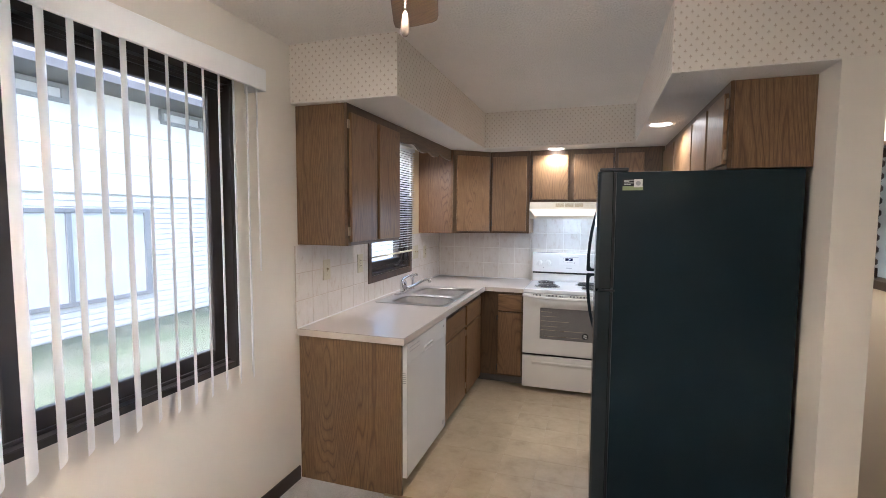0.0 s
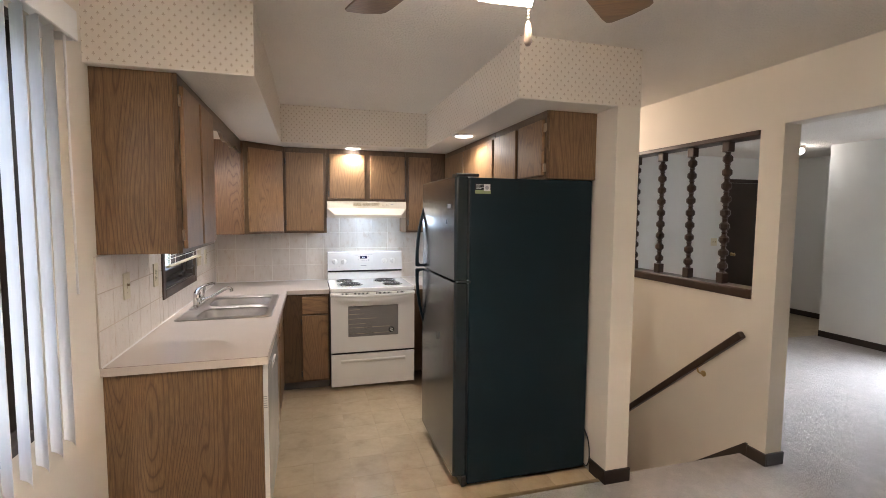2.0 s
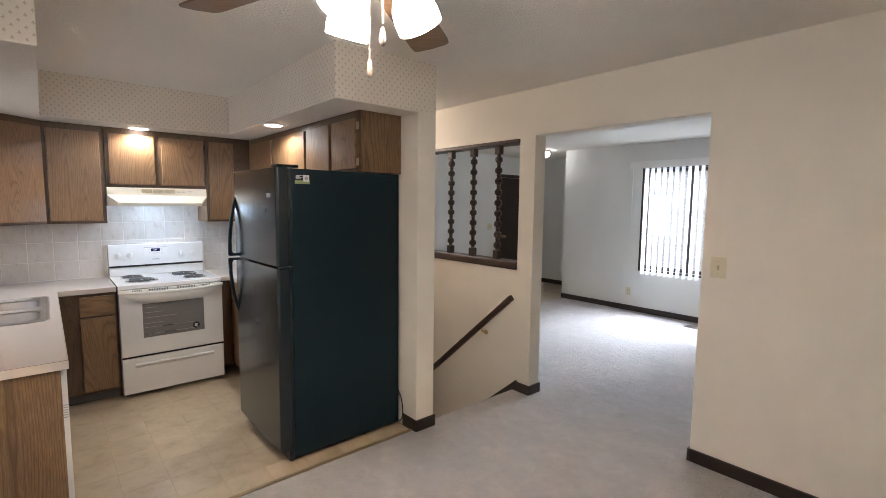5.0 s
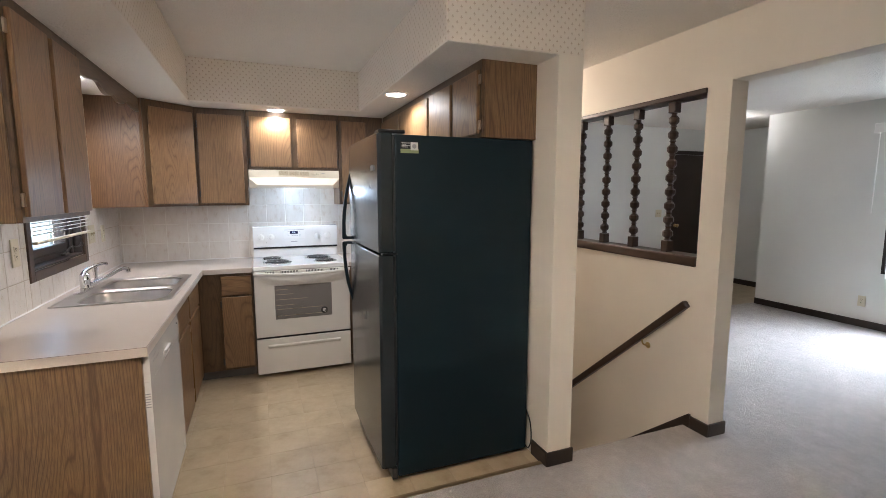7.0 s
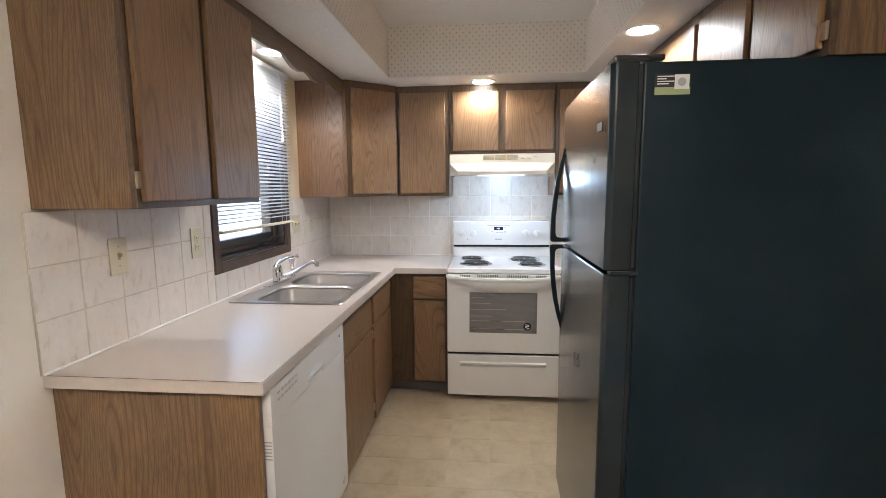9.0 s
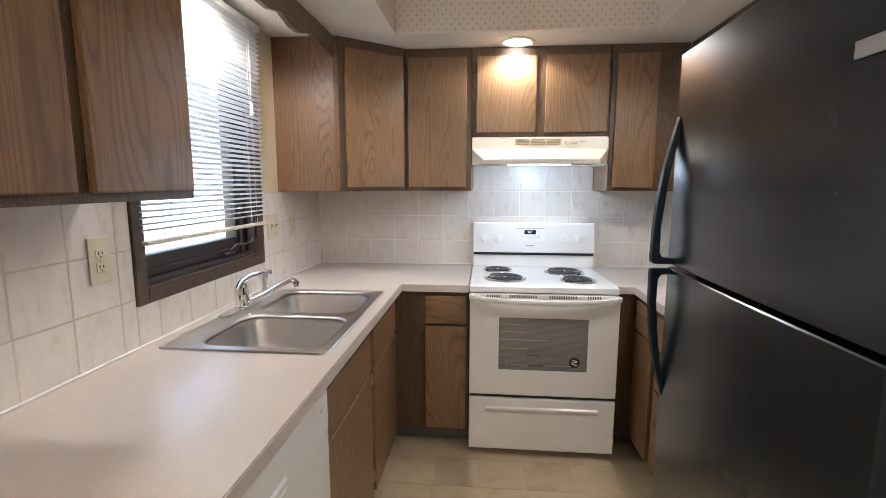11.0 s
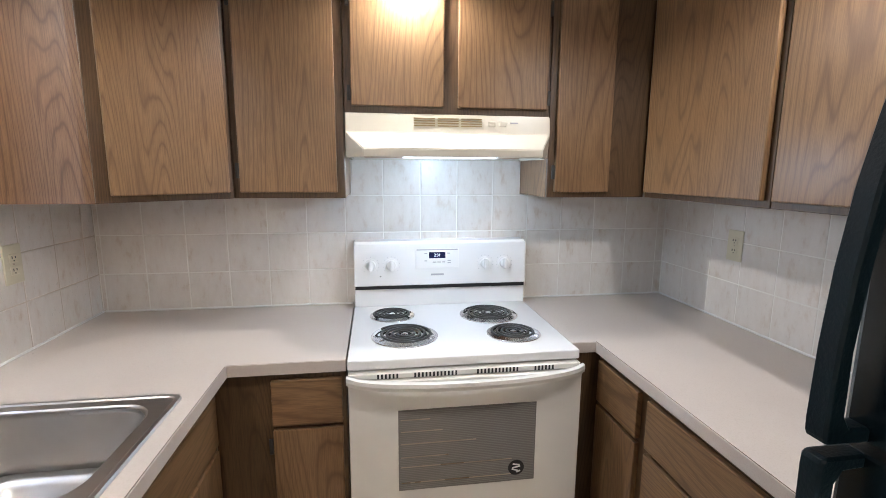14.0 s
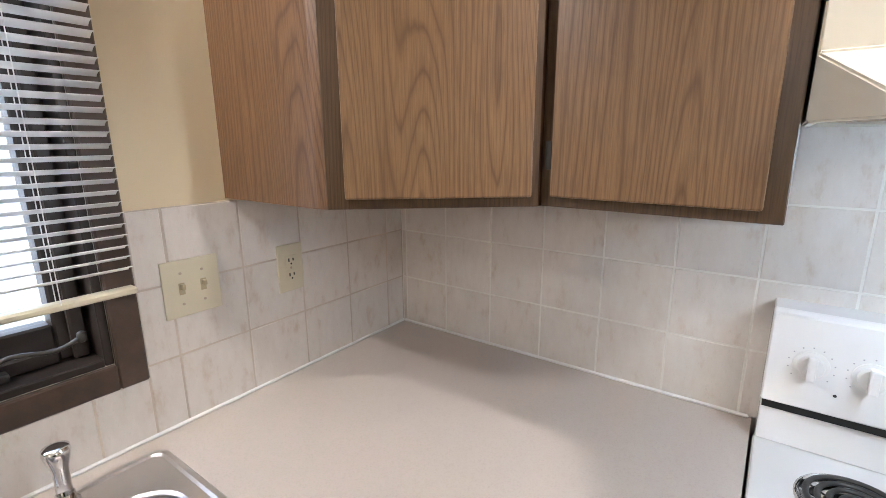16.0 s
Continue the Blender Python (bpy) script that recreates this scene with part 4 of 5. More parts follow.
def worktop_left():
    w = thing("worktop", (0.3, 1.7, CT0), "beige laminate worktop with a self edge, running round the corner", "worktop")
    x, y = CX - 0.003, CY0 + 0.003
    part("top", sheet([(0.001, y), (x, y), (x, 2.354), (1.0355, 2.354), (1.0355, KB - 0.001), (0.001, KB - 0.001)],
                      [[(HOLE[0], HOLE[2]), (HOLE[1], HOLE[2]), (HOLE[1], HOLE[3]), (HOLE[0], HOLE[3])]], CT0, CT1), COUNTER, w)
    for q in ((CX - 0.003, CX, CY0 + 0.003, 2.351, CT0, CT1 - 0.0012), (0.001, CX, CY0, CY0 + 0.003, CT0, CT1 - 0.0012), (CX - 0.003, 1.0355, 2.351, 2.354, CT0, CT1 - 0.0012)):
        part("edging", box(*q, bevel=0.0006), COUNTER, w)
    for q in ((CX - 0.0035, CX - 0.0025, CY0 + 0.003, 2.351, CT1 - 0.001, CT1 + 0.0002), (0.001, CX, CY0 + 0.0025, CY0 + 0.0035, CT1 - 0.001, CT1 + 0.0002)):
        part("edge_seam", box(*q), OAK_DARK, w)
    part("caulk_line", box(0.0095, 0.017, 0.425, KB - 0.012, CT1, CT1 + 0.0085, bevel=0.003), CAULK, w)
    part("caulk_line", box(0.017, 1.03, KB - 0.017, KB - 0.0095, CT1, CT1 + 0.0085, bevel=0.003), CAULK, w)

def worktop_right():
    w = thing("worktop", (2.2, 2.2, CT0), "beige laminate worktop beside the range", "worktop")
    part("top", sheet([(1.897, 1.37), (KR - 0.001, 1.37), (KR - 0.001, KB - 0.001), (1.8045, KB - 0.001), (1.8045, 2.397), (1.897, 2.397)], [], CT0, CT1), COUNTER, w)
    part("edging", box(1.894, 1.897, 1.37, 2.397, CT0, CT1 - 0.0012, bevel=0.0006), COUNTER, w)
    part("edging", box(1.8045, 1.897, 2.394, 2.397, CT0, CT1 - 0.0012, bevel=0.0006), COUNTER, w)
    part("edge_seam", box(1.8965, 1.8975, 1.37, 2.397, CT1 - 0.001, CT1 + 0.0002), OAK_DARK, w)
    part("caulk_line", box(KR - 0.017, KR - 0.0095, 1.37, KB - 0.012, CT1, CT1 + 0.0085, bevel=0.003), CAULK, w)
    part("caulk_line", box(1.806, KR - 0.017, KB - 0.017, KB - 0.0095, CT1, CT1 + 0.0085, bevel=0.003), CAULK, w)

worktop_left()
worktop_right()

# ---- sink and tap ----
def ring(bm, outline, z):
    return [bm.verts.new((x, y, z)) for x, y in outline]

def bridge(bm, a, b):
    for i in range(len(a)):
        j = (i + 1) % len(a)
        bm.faces.new((a[i], a[j], b[j], b[i]))

def sink():
    s = thing("sink", (0.33, 1.76, CT1), "double-bowl stainless steel drop-in sink", "sink")
    bm = bmesh.new()
    X0, X1, Y0, Y1 = 0.060, 0.632, 1.308, 2.172
    o1 = ring(bm, rounded(X0, X1, Y0, Y1, 0.03), CT1 + 0.001)
    o2 = ring(bm, rounded(X0 + 0.004, X1 - 0.004, Y0 + 0.004, Y1 - 0.004, 0.027), CT1 + 0.007)
    o3 = ring(bm, rounded(X0 + 0.013, X1 - 0.013, Y0 + 0.013, Y1 - 0.013, 0.022), CT1 + 0.007)
    o4 = ring(bm, rounded(X0 + 0.018, X1 - 0.018, Y0 + 0.018, Y1 - 0.018, 0.02), CT1 + 0.0035)
    for a, b in ((o1, o2), (o2, o3), (o3, o4)):
        bridge(bm, a, b)
    loops = [o4]
    bowls = ((0.160, 0.592, 1.352, 1.716), (0.160, 0.586, 1.760, 2.130))
    for x0, x1, y0, y1 in bowls:
        loops.append(ring(bm, rounded(x0, x1, y0, y1, 0.08, 10), CT1 + 0.0035))
    edges = []
    for lp in loops:
        for i in range(len(lp)):
            edges.append(bm.edges.new((lp[i], lp[(i + 1) % len(lp)])) if bm.edges.get((lp[i], lp[(i + 1) % len(lp)])) is None else bm.edges.get((lp[i], lp[(i + 1) % len(lp)])))
    bmesh.ops.triangle_fill(bm, edges=edges, use_beauty=True)
    bmesh.ops.recalc_face_normals(bm, faces=bm.faces)
    for f in bm.faces:
        if f.normal.z < -0.2:
            f.normal_flip()
    part("rim", bm, STEEL, s)
    for x0, x1, y0, y1 in bowls:
        bb = bmesh.new()
        prev = None
        for inset, z, r in ((0.0, CT1 + 0.0035, 0.06), (0.003, CT1 + 0.001, 0.06), (0.006, CT1 - 0.004, 0.06), (0.009, CT1 - 0.014, 0.06), (0.018, CT1 - 0.1, 0.06), (0.022, CT1 - 0.125, 0.06), (0.03, CT1 - 0.144, 0.058), (0.042, CT1 - 0.158, 0.054), (0.058, CT1 - 0.167, 0.05), (0.08, CT1 - 0.172, 0.045), (0.11, CT1 - 0.1745, 0.04)):
            cur = ring(bb, rounded(x0 + inset, x1 - inset, y0 + inset, y1 - inset, r + 0.02, 10), z)
            if prev:
                bridge(bb, cur, prev)
            prev = cur
        bb.faces.new(prev)
        bmesh.ops.recalc_face_normals(bb, faces=bb.faces)
        for f in bb.faces:
            if f.normal.z < -0.5:
                f.normal_flip()
        bowl = part("bowl", bb, STEEL, s, smooth=True)
        cx, cy = (x0 + x1) / 2, (y0 + y1) / 2
        part("drain", lathe([(0.057, 0), (0.055, 0.004), (0.04, 0.002), (0.036, -0.004), (0.01, -0.006)], (cx, cy, CT1 - 0.1735), 24), CHROME, bowl, "chrome drain ring", smooth=True)

def tap():
    z = CT1 + 0.0035
    t = thing("faucet", (0.098, 1.79, z), "chrome single-lever kitchen faucet with a low spout", "faucet")
    base = prism(rounded(0.071, 0.123, 1.635, 1.945, 0.0255, 8), "z", z, z + 0.013, 0.0)
    bmesh.ops.bevel(base, geom=[e for e in base.edges if min(v.co.z for v in e.verts) > z + 0.01], offset=0.004, segments=2, affect="EDGES")
    part("base_plate", base, CHROME, t)
    part("body", lathe([(0.029, 0), (0.03, 0.004), (0.028, 0.01), (0.0275, 0.05), (0.0285, 0.052), (0.0285, 0.055), (0.0275, 0.057), (0.027, 0.078), (0.023, 0.092), (0.01, 0.1)], (0.098, 1.79, z + 0.012), 24), CHROME, t, smooth=True)
    part("lever", tube(curve_points([(0.09, 1.778, z + 0.088), (0.105, 1.79, z + 0.118), (0.14, 1.82, z + 0.142), (0.178, 1.852, z + 0.150), (0.196, 1.866, z + 0.146)], 8), [0.026 - 0.001 * i for i in range(8)] + [0.018 - 0.0003 * i for i in range(8)] + [0.0155] * 8 + [0.0165] * 9, 14, flat=0.62), CHROME, t, smooth=True)
    sp = part("spout", tube(curve_points([(0.118, 1.795, z + 0.028), (0.19, 1.815, z + 0.062), (0.26, 1.835, z + 0.104), (0.292, 1.844, z + 0.116), (0.312, 1.85, z + 0.108)], 8), 0.0115, 14), CHROME, t, smooth=True)
    part("aerator", lathe([(0.012, 0), (0.0125, 0.006), (0.0125, 0.02), (0.009, 0.024)], (0.314, 1.85, z + 0.088), 16), CHROME, sp, smooth=True)
    sp2 = thing("sink_sprayer", (0.095, 2.0, z), "chrome side sprayer standing in the sink deck", "sprayer")
    part("collar", lathe([(0.021, 0), (0.02, 0.008), (0.015, 0.012), (0.014, 0.025)], (0.095, 2.0, z), 20), CHROME, sp2, smooth=True)
    part("spray_head", lathe([(0.012, 0.02), (0.0115, 0.05), (0.013, 0.075), (0.018, 0.094), (0.0205, 0.106), (0.0195, 0.114), (0.012, 0.116), (0.004, 0.1155)], (0.095, 2.0, z), 20), CHROME, sp2, smooth=True)

sink()
tap()

# ---- appliances ----
def dishwasher():
    y0, y1 = 0.484, 1.188
    d = thing("dishwasher", (0.4, (y0 + y1) / 2, 0), "white built-in dishwasher under the worktop", "dishwasher")
    part("tub", box(0.05, 0.625, y0, y1, 0.09, 0.872), PLASTIC, d)
    door = part("door", box(0.6255, 0.672, y0 + 0.002, y1 - 0.002, 0.10, 0.752, bevel=0.002, segs=2), WHITE, d)
    con = part("control_panel", box(0.6255, 0.6725, y0 + 0.002, y1 - 0.002, 0.7523, 0.868, bevel=0.002, segs=2), WHITE, d)
    part("handle_recess", box(0.672, 0.674, 0.76, 0.90, 0.752, 0.79, bevel=0.0008), PLASTIC, con)
    part("handle_lip", box(0.6725, 0.684, 0.77, 0.89, 0.778, 0.792, bevel=0.004, segs=2), WHITE, con)
    for i in range(6):
        part("vent_slot", box(0.634, 0.668, y0 + 0.0012, y0 + 0.003, 0.70 - i * 0.011, 0.704 - i * 0.011), INK, door)
    for r in range(2):
        for i in range(6):
            part("vent_slot", box(0.672, 0.6733, 0.53 + i * 0.026, 0.548 + i * 0.026, 0.835 - r * 0.022, 0.841 - r * 0.022), INK, con)
    part("button", lathe([(0.006, 0), (0.006, 0.003), (0.004, 0.004)], (0.6725, 1.13, 0.825), 12, Matrix.Rotation(radians(90), 4, "Y")), INK, con)
    part("badge", lathe([(0.016, 0), (0.016, 0.0012), (0.013, 0.0016)], (0.672, 1.13, 0.15), 20, Matrix.Rotation(radians(90), 4, "Y")), INK, door, "round grey badge")
    part("kick_plate", box(0.55, 0.562, y0 + 0.004, y1 - 0.004, 0.004, 0.095, bevel=0.002), PLASTIC, d)

def stove():
    x0, x1 = 1.041, 1.799
    s = thing("range", (1.42, 2.65, 0), "white freestanding electric range with four coil burners", "stove")
    part("body", box(x0 + 0.004, x1 - 0.004, 2.335, 2.985, 0.05, 0.888), WHITE, s)
    for x in (x0 + 0.05, x1 - 0.05):
        for y in (2.4, 2.92):
            part("foot", lathe([(0.018, 0), (0.018, 0.02), (0.01, 0.022), (0.01, 0.05)], (x, y, 0.0), 12), BLACKP, s)
    top = bmesh.new()
    box(x0, x1, 2.305, 2.905, 0.889, 0.921, bevel=0.007, segs=3, bm=top)
    part("cooktop", top, WHITE, s)
    # upright control panel
    prof = [(2.985, 0.9215), (2.892, 0.9215), (2.897, 0.997), (2.985, 0.997)]
    part("splash_back", prism(prof, "x", x0 + 0.004, x1 - 0.004, 0.002), WHITE, s)
    part("shadow_gap", box(x0 + 0.006, x1 - 0.006, 2.8885, 2.98, 0.9975, 1.0125), BLACK, s)
    prof = [(2.988, 1.013), (2.884, 1.013), (2.897, 1.196), (2.91, 1.203), (2.988, 1.203)]
    con = part("control_panel", prism(prof, "x", x0 + 0.002, x1 - 0.002, 0.003), WHITE, s)
    lean = math.atan2(0.013, 0.183)
    def on_panel(x, z):
        return Matrix.Translation((x, 2.884 + (z - 1.013) * 0.013 / 0.183, z)) @ Matrix.Rotation(radians(90) - lean, 4, "X")
    for x in (1.113, 1.201, 1.612, 1.699):
        m = on_panel(x, 1.103)
        k = lathe([(0.029, 0), (0.0285, 0.003), (0.022, 0.0035), (0.021, 0.012), (0.019, 0.015)], (0, 0, 0), 28)
        k.transform(m)
        knob = part("knob", k, PLASTIC, con, smooth=False)
        g = box(-0.0075, 0.0075, -0.024, 0.024, 0.014, 0.03, bevel=0.004, segs=2)
        g.transform(m)
        part("grip", g, PLASTIC, knob)
        for a in range(-130, 131, 26):
            p = m @ Matrix.Translation((0.036 * math.sin(radians(a)), 0.036 * math.cos(radians(a)), 0.0004))
            tk = box(-0.0012, 0.0012, -0.0012, 0.0012, 0, 0.0004)
            tk.transform(p)
            part("mark", tk, INK, con)
    pl = box(-0.095, 0.095, -0.042, 0.042, 0.0002, 0.0016, bevel=0.0006)
    pl.transform(on_panel(1.40, 1.128))
    plate = part("control_plate", pl, PLASTIC, con)
    bar = box(-0.09, 0.09, 0.036, 0.0405, 0.0016, 0.0022)
    bar.transform(on_panel(1.40, 1.128))
    part("plate_line", bar, INK, plate)
    dsp = box(-0.036, 0.036, -0.0135, 0.0135, 0.0016, 0.0026, bevel=0.0006)
    dsp.transform(on_panel(1.40, 1.142))
    disp = part("display", dsp, DARK_GLASS, plate, "dark clock window with lit digits")
    lettering("digits", "2:31", 0.0175, DISPLAY, on_panel(1.40, 1.142) @ Matrix.Translation((0, 0.0, 0.0028)), disp)
    for bx, bz, w in ((1.35, 1.15, 0.012), (1.45, 1.15, 0.012), (1.388, 1.112, 0.016), (1.408, 1.112, 0.016), (1.428, 1.112, 0.012), (1.452, 1.118, 0.014), (1.452, 1.108, 0.014), (1.35, 1.118, 0.012)):
        bb = box(-w / 2, w / 2, -0.002, 0.002, 0.0016, 0.002)
        bb.transform(on_panel(bx, bz))
        part("printed_bar", bb, INK, plate)
    lg = box(-0.028, 0.028, -0.004, 0.004, 0.0002, 0.0008, bevel=0.0002)
    lg.transform(on_panel(1.40, 1.058))
    part("badge", lg, INK, con, "grey maker's mark")
    ld = lathe([(0.003, 0), (0.003, 0.001)], (0, 0, 0), 10)
    ld.transform(on_panel(1.155, 1.055))
    part("indicator_lamp", ld, COIL, con)
    # burners: chrome bowl and coil
    for bx, by, r in ((1.232, 2.508, 0.118), (1.198, 2.751, 0.09), (1.589, 2.717, 0.118), (1.625, 2.484, 0.097)):
        bowl = part("drip_bowl", lathe([(r, 0.0), (r, 0.003), (r * 0.955, 0.0045), (r * 0.93, 0.001), (r * 0.8, -0.004), (r * 0.62, -0.006), (0.015, -0.009)], (bx, by, 0.9212), 36), CHROME, s, "chrome drip bowl", smooth=True)
        turns, n = (4.4, 130) if r > 0.1 else (3.6, 110)
        pts = []
        for i in range(n + 1):
            a = 2 * math.pi * turns * i / n
            rr = 0.016 + (r * 0.84 - 0.016) * i / n
            pts.append((bx + rr * math.cos(a), by + rr * math.sin(a), 0.9315))
        part("coil", tube(pts, 0.0052, 8, flat=0.75), COIL, bowl, "burnt black spiral heating element", smooth=True)
        for a in (90, 210, 330):
            ca, sa = math.cos(radians(a)), math.sin(radians(a))
            part("support", tube([(bx + 0.01 * ca, by + 0.01 * sa, 0.9265), (bx + r * 0.88 * ca, by + r * 0.88 * sa, 0.9265)], 0.0022, 6), CHROME, bowl)
        part("centre_cap", lathe([(0.012, 0), (0.012, 0.003), (0.006, 0.005)], (bx, by, 0.929), 16), CHROME, bowl)
    # door
    door = part("oven_door", box(x0 + 0.003, x1 - 0.003, 2.274, 2.334, 0.347, 0.862, bevel=0.007, segs=3), WHITE2, s)
    wx0, wx1, wz0, wz1 = 1.195, 1.644, 0.488, 0.765
    win = part("oven_window", box(wx0, wx1, 2.2725, 2.2745, wz0, wz1, bevel=0.0008), plain("oven_glass", (0.2, 0.188, 0.176), 0.16, var=0.08), door, "grey oven window with a dot screen")
    for i in range(44):
        z = wz0 + 0.006 + i * 0.0061
        part("screen_line", box(wx0 + 0.004, wx1 - 0.004, 2.2722, 2.2726, z, z + 0.0022), plain_screen, win)
    for z, w in ((0.513, 0.37), (0.568, 0.37), (0.602, 0.16), (0.648, 0.25), (0.69, 0.14), (0.73, 0.1)):
        part("rack_bar", box(wx0 + 0.008, wx0 + w, 2.2716, 2.2722, z, z + 0.0035), NICKEL, win)
    st = part("sticker", lathe([(0.027, 0), (0.027, 0.0008)], (1.581, 2.2722, 0.536), 28, Matrix.Rotation(radians(90), 4, "X")), BLACK, win, "round black sticker with white strokes")
    for dx, dz, w, t in ((0.0, 0.011, 0.024, 12), (0.0, 0.002, 0.028, -10), (-0.004, -0.008, 0.022, 18), (0.008, -0.014, 0.014, -20)):
        q = box(-w / 2, w / 2, -0.0004, 0.0004, -0.0025, 0.0025)
        q.transform(Matrix.Translation((1.581 + dx, 2.2712, 0.536 + dz)) @ Matrix.Rotation(radians(t), 4, "Y"))
        part("stroke", q, LABEL_W, st)
    # vent strip and bowed handle
    part("vent_strip", box(x0 + 0.003, x1 - 0.003, 2.288, 2.334, 0.864, 0.884, bevel=0.003), WHITE2, s)
    for cx, n in ((1.165, 6), (1.315, 12), (1.515, 12), (1.67, 6)):
        for i in range(n):
            x = cx + (i - (n - 1) / 2) * 0.0118
            part("vent_slot", box(x - 0.003, x + 0.003, 2.2872, 2.2885, 0.866, 0.881), BLACK, s)
    n = 24
    hb = bmesh.new()
    rows = []
    for i in range(n + 1):
        u = i / n * 2 - 1
        x = 1.42 + u * 0.381
        yo = 2.268 - 0.042 * (1 - u ** 4) ** 0.6
        z = 0.872 - 0.018 * (1 - u * u)
        rows.append([hb.verts.new(p) for p in ((x, 2.284 if abs(u) > 0.97 else yo + 0.018, z + 0.012), (x, yo, z + 0.011), (x, yo - 0.002, z), (x, yo + 0.002, z - 0.013), (x, 2.284 if abs(u) > 0.97 else yo + 0.02, z - 0.014))])
    for a, b in zip(rows, rows[1:]):
        for k in range(5):
            hb.faces.new((a[k], a[(k + 1) % 5], b[(k + 1) % 5], b[k]))
    hb.faces.new(rows[0])
    hb.faces.new(rows[-1][::-1])
    bmesh.ops.recalc_face_normals(hb, faces=hb.faces)
    part("door_handle", hb, WHITE2, door, "white bowed handle bar", smooth=False)
    for x in (1.06, 1.78):
        part("handle_post", box(x - 0.012, x + 0.012, 2.262, 2.276, 0.853, 0.876, bevel=0.003), WHITE2, door)
    # drawer
    dr = part("drawer", box(x0 + 0.003, x1 - 0.003, 2.276, 2.334, 0.04, 0.329, bevel=0.007, segs=3), WHITE2, s)
    part("drawer_lip", prism([(2.2765, 0.283), (2.268, 0.275), (2.2685, 0.265), (2.2765, 0.249)], "x", 1.13, 1.71, 0.0015), WHITE2, dr)
    part("shadow_gap", box(x0 + 0.006, x1 - 0.006, 2.29, 2.33, 0.3305, 0.3455), BLACK, s)
    s.location.y += 0.012

def make_screen():
    m, nt, b = material("oven_screen_dots")
    b.inputs["Base Color"].default_value = (0.215, 0.203, 0.19, 1)
    b.inputs["Roughness"].default_value = 0.3
    return m
plain_screen = make_screen()

def hood():
    x0, x1 = 1.037, 1.788
    h = thing("range_hood", (1.41, 2.75, 1.548), "cream enamelled under-cabinet range hood with lit lamp", "range hood")
    lx0, lx1, ly = 1.100, 1.716, 2.512
    bm = bmesh.new()
    up = [(x0, 2.985), (x0, 2.648), (x1, 2.648), (x1, 2.985)]
    low = [(x0, 2.985), (x0, 2.655), (lx0, ly), (lx1, ly), (x1, 2.655), (x1, 2.985)]
    t = [bm.verts.new((x, y, 1.703)) for x, y in up]
    m = [bm.verts.new((x, y + (0.0 if y > 2.9 else -0.008), 1.636)) for x, y in up]
    q = [bm.verts.new((x, y, 1.575)) for x, y in low]
    e = [bm.verts.new((x, y, 1.548)) for x, y in low]
    n = [bm.verts.new((1.41 + (x - 1.41) * 0.96, 2.75 + (y - 2.75) * 0.93, 1.548)) for x, y in low]
    r = [bm.verts.new((v.co.x, v.co.y, 1.562)) for v in n]
    bm.faces.new(t)
    for i in range(4):
        j = (i + 1) % 4
        bm.faces.new((t[i], t[j], m[j], m[i]))
    for f in ((m[0], m[1], q[1], q[0]), (m[1], q[2], q[1]), (m[1], m[2], q[3], q[2]), (m[2], q[4], q[3]), (m[2], m[3], q[5], q[4]), (m[3], m[0], q[0], q[5])):
        bm.faces.new(f)
    for a, b in ((q, e), (e, n), (n, r)):
        bridge(bm, a, b)
    bm.faces.new(r)
    bmesh.ops.recalc_face_normals(bm, faces=bm.faces)
    bmesh.ops.bevel(bm, geom=[d for d in bm.edges if d.calc_face_angle(0) > 0.3], offset=0.003, segments=2, affect="EDGES")
    part("shell", bm, CREAM, h)
    for g in range(3):
        xa = 1.279 + g * 0.086
        for i in range(4):
            z = 1.660 + i * 0.0085
            part("vent_slot", box(xa, xa + 0.076, 2.6405, 2.6455, z, z + 0.0038), plain_slot, h)
    for x in (1.566, 1.607):
        part("rocker_switch", box(x - 0.014, x + 0.014, 2.638, 2.648, 1.664, 1.682, bevel=0.0025), CREAM, h)
    part("badge", box(1.635, 1.663, 2.6415, 2.646, 1.674, 1.679), INK, h)
    part("lamp_lens", box(1.24, 1.58, 2.585, 2.695, 1.5485, 1.559, bevel=0.003), HOODLENS, h, "lit hood lamp cover")
    part("filter", box(1.1, 1.72, 2.79, 2.95, 1.552, 1.559, bevel=0.002), NICKEL, h)

plain_slot = plain("hood_slot", (0.36, 0.27, 0.13), 0.6)
HOODLENS = glow("hood_lens", (0.86, 0.93, 1.0), 0.35)

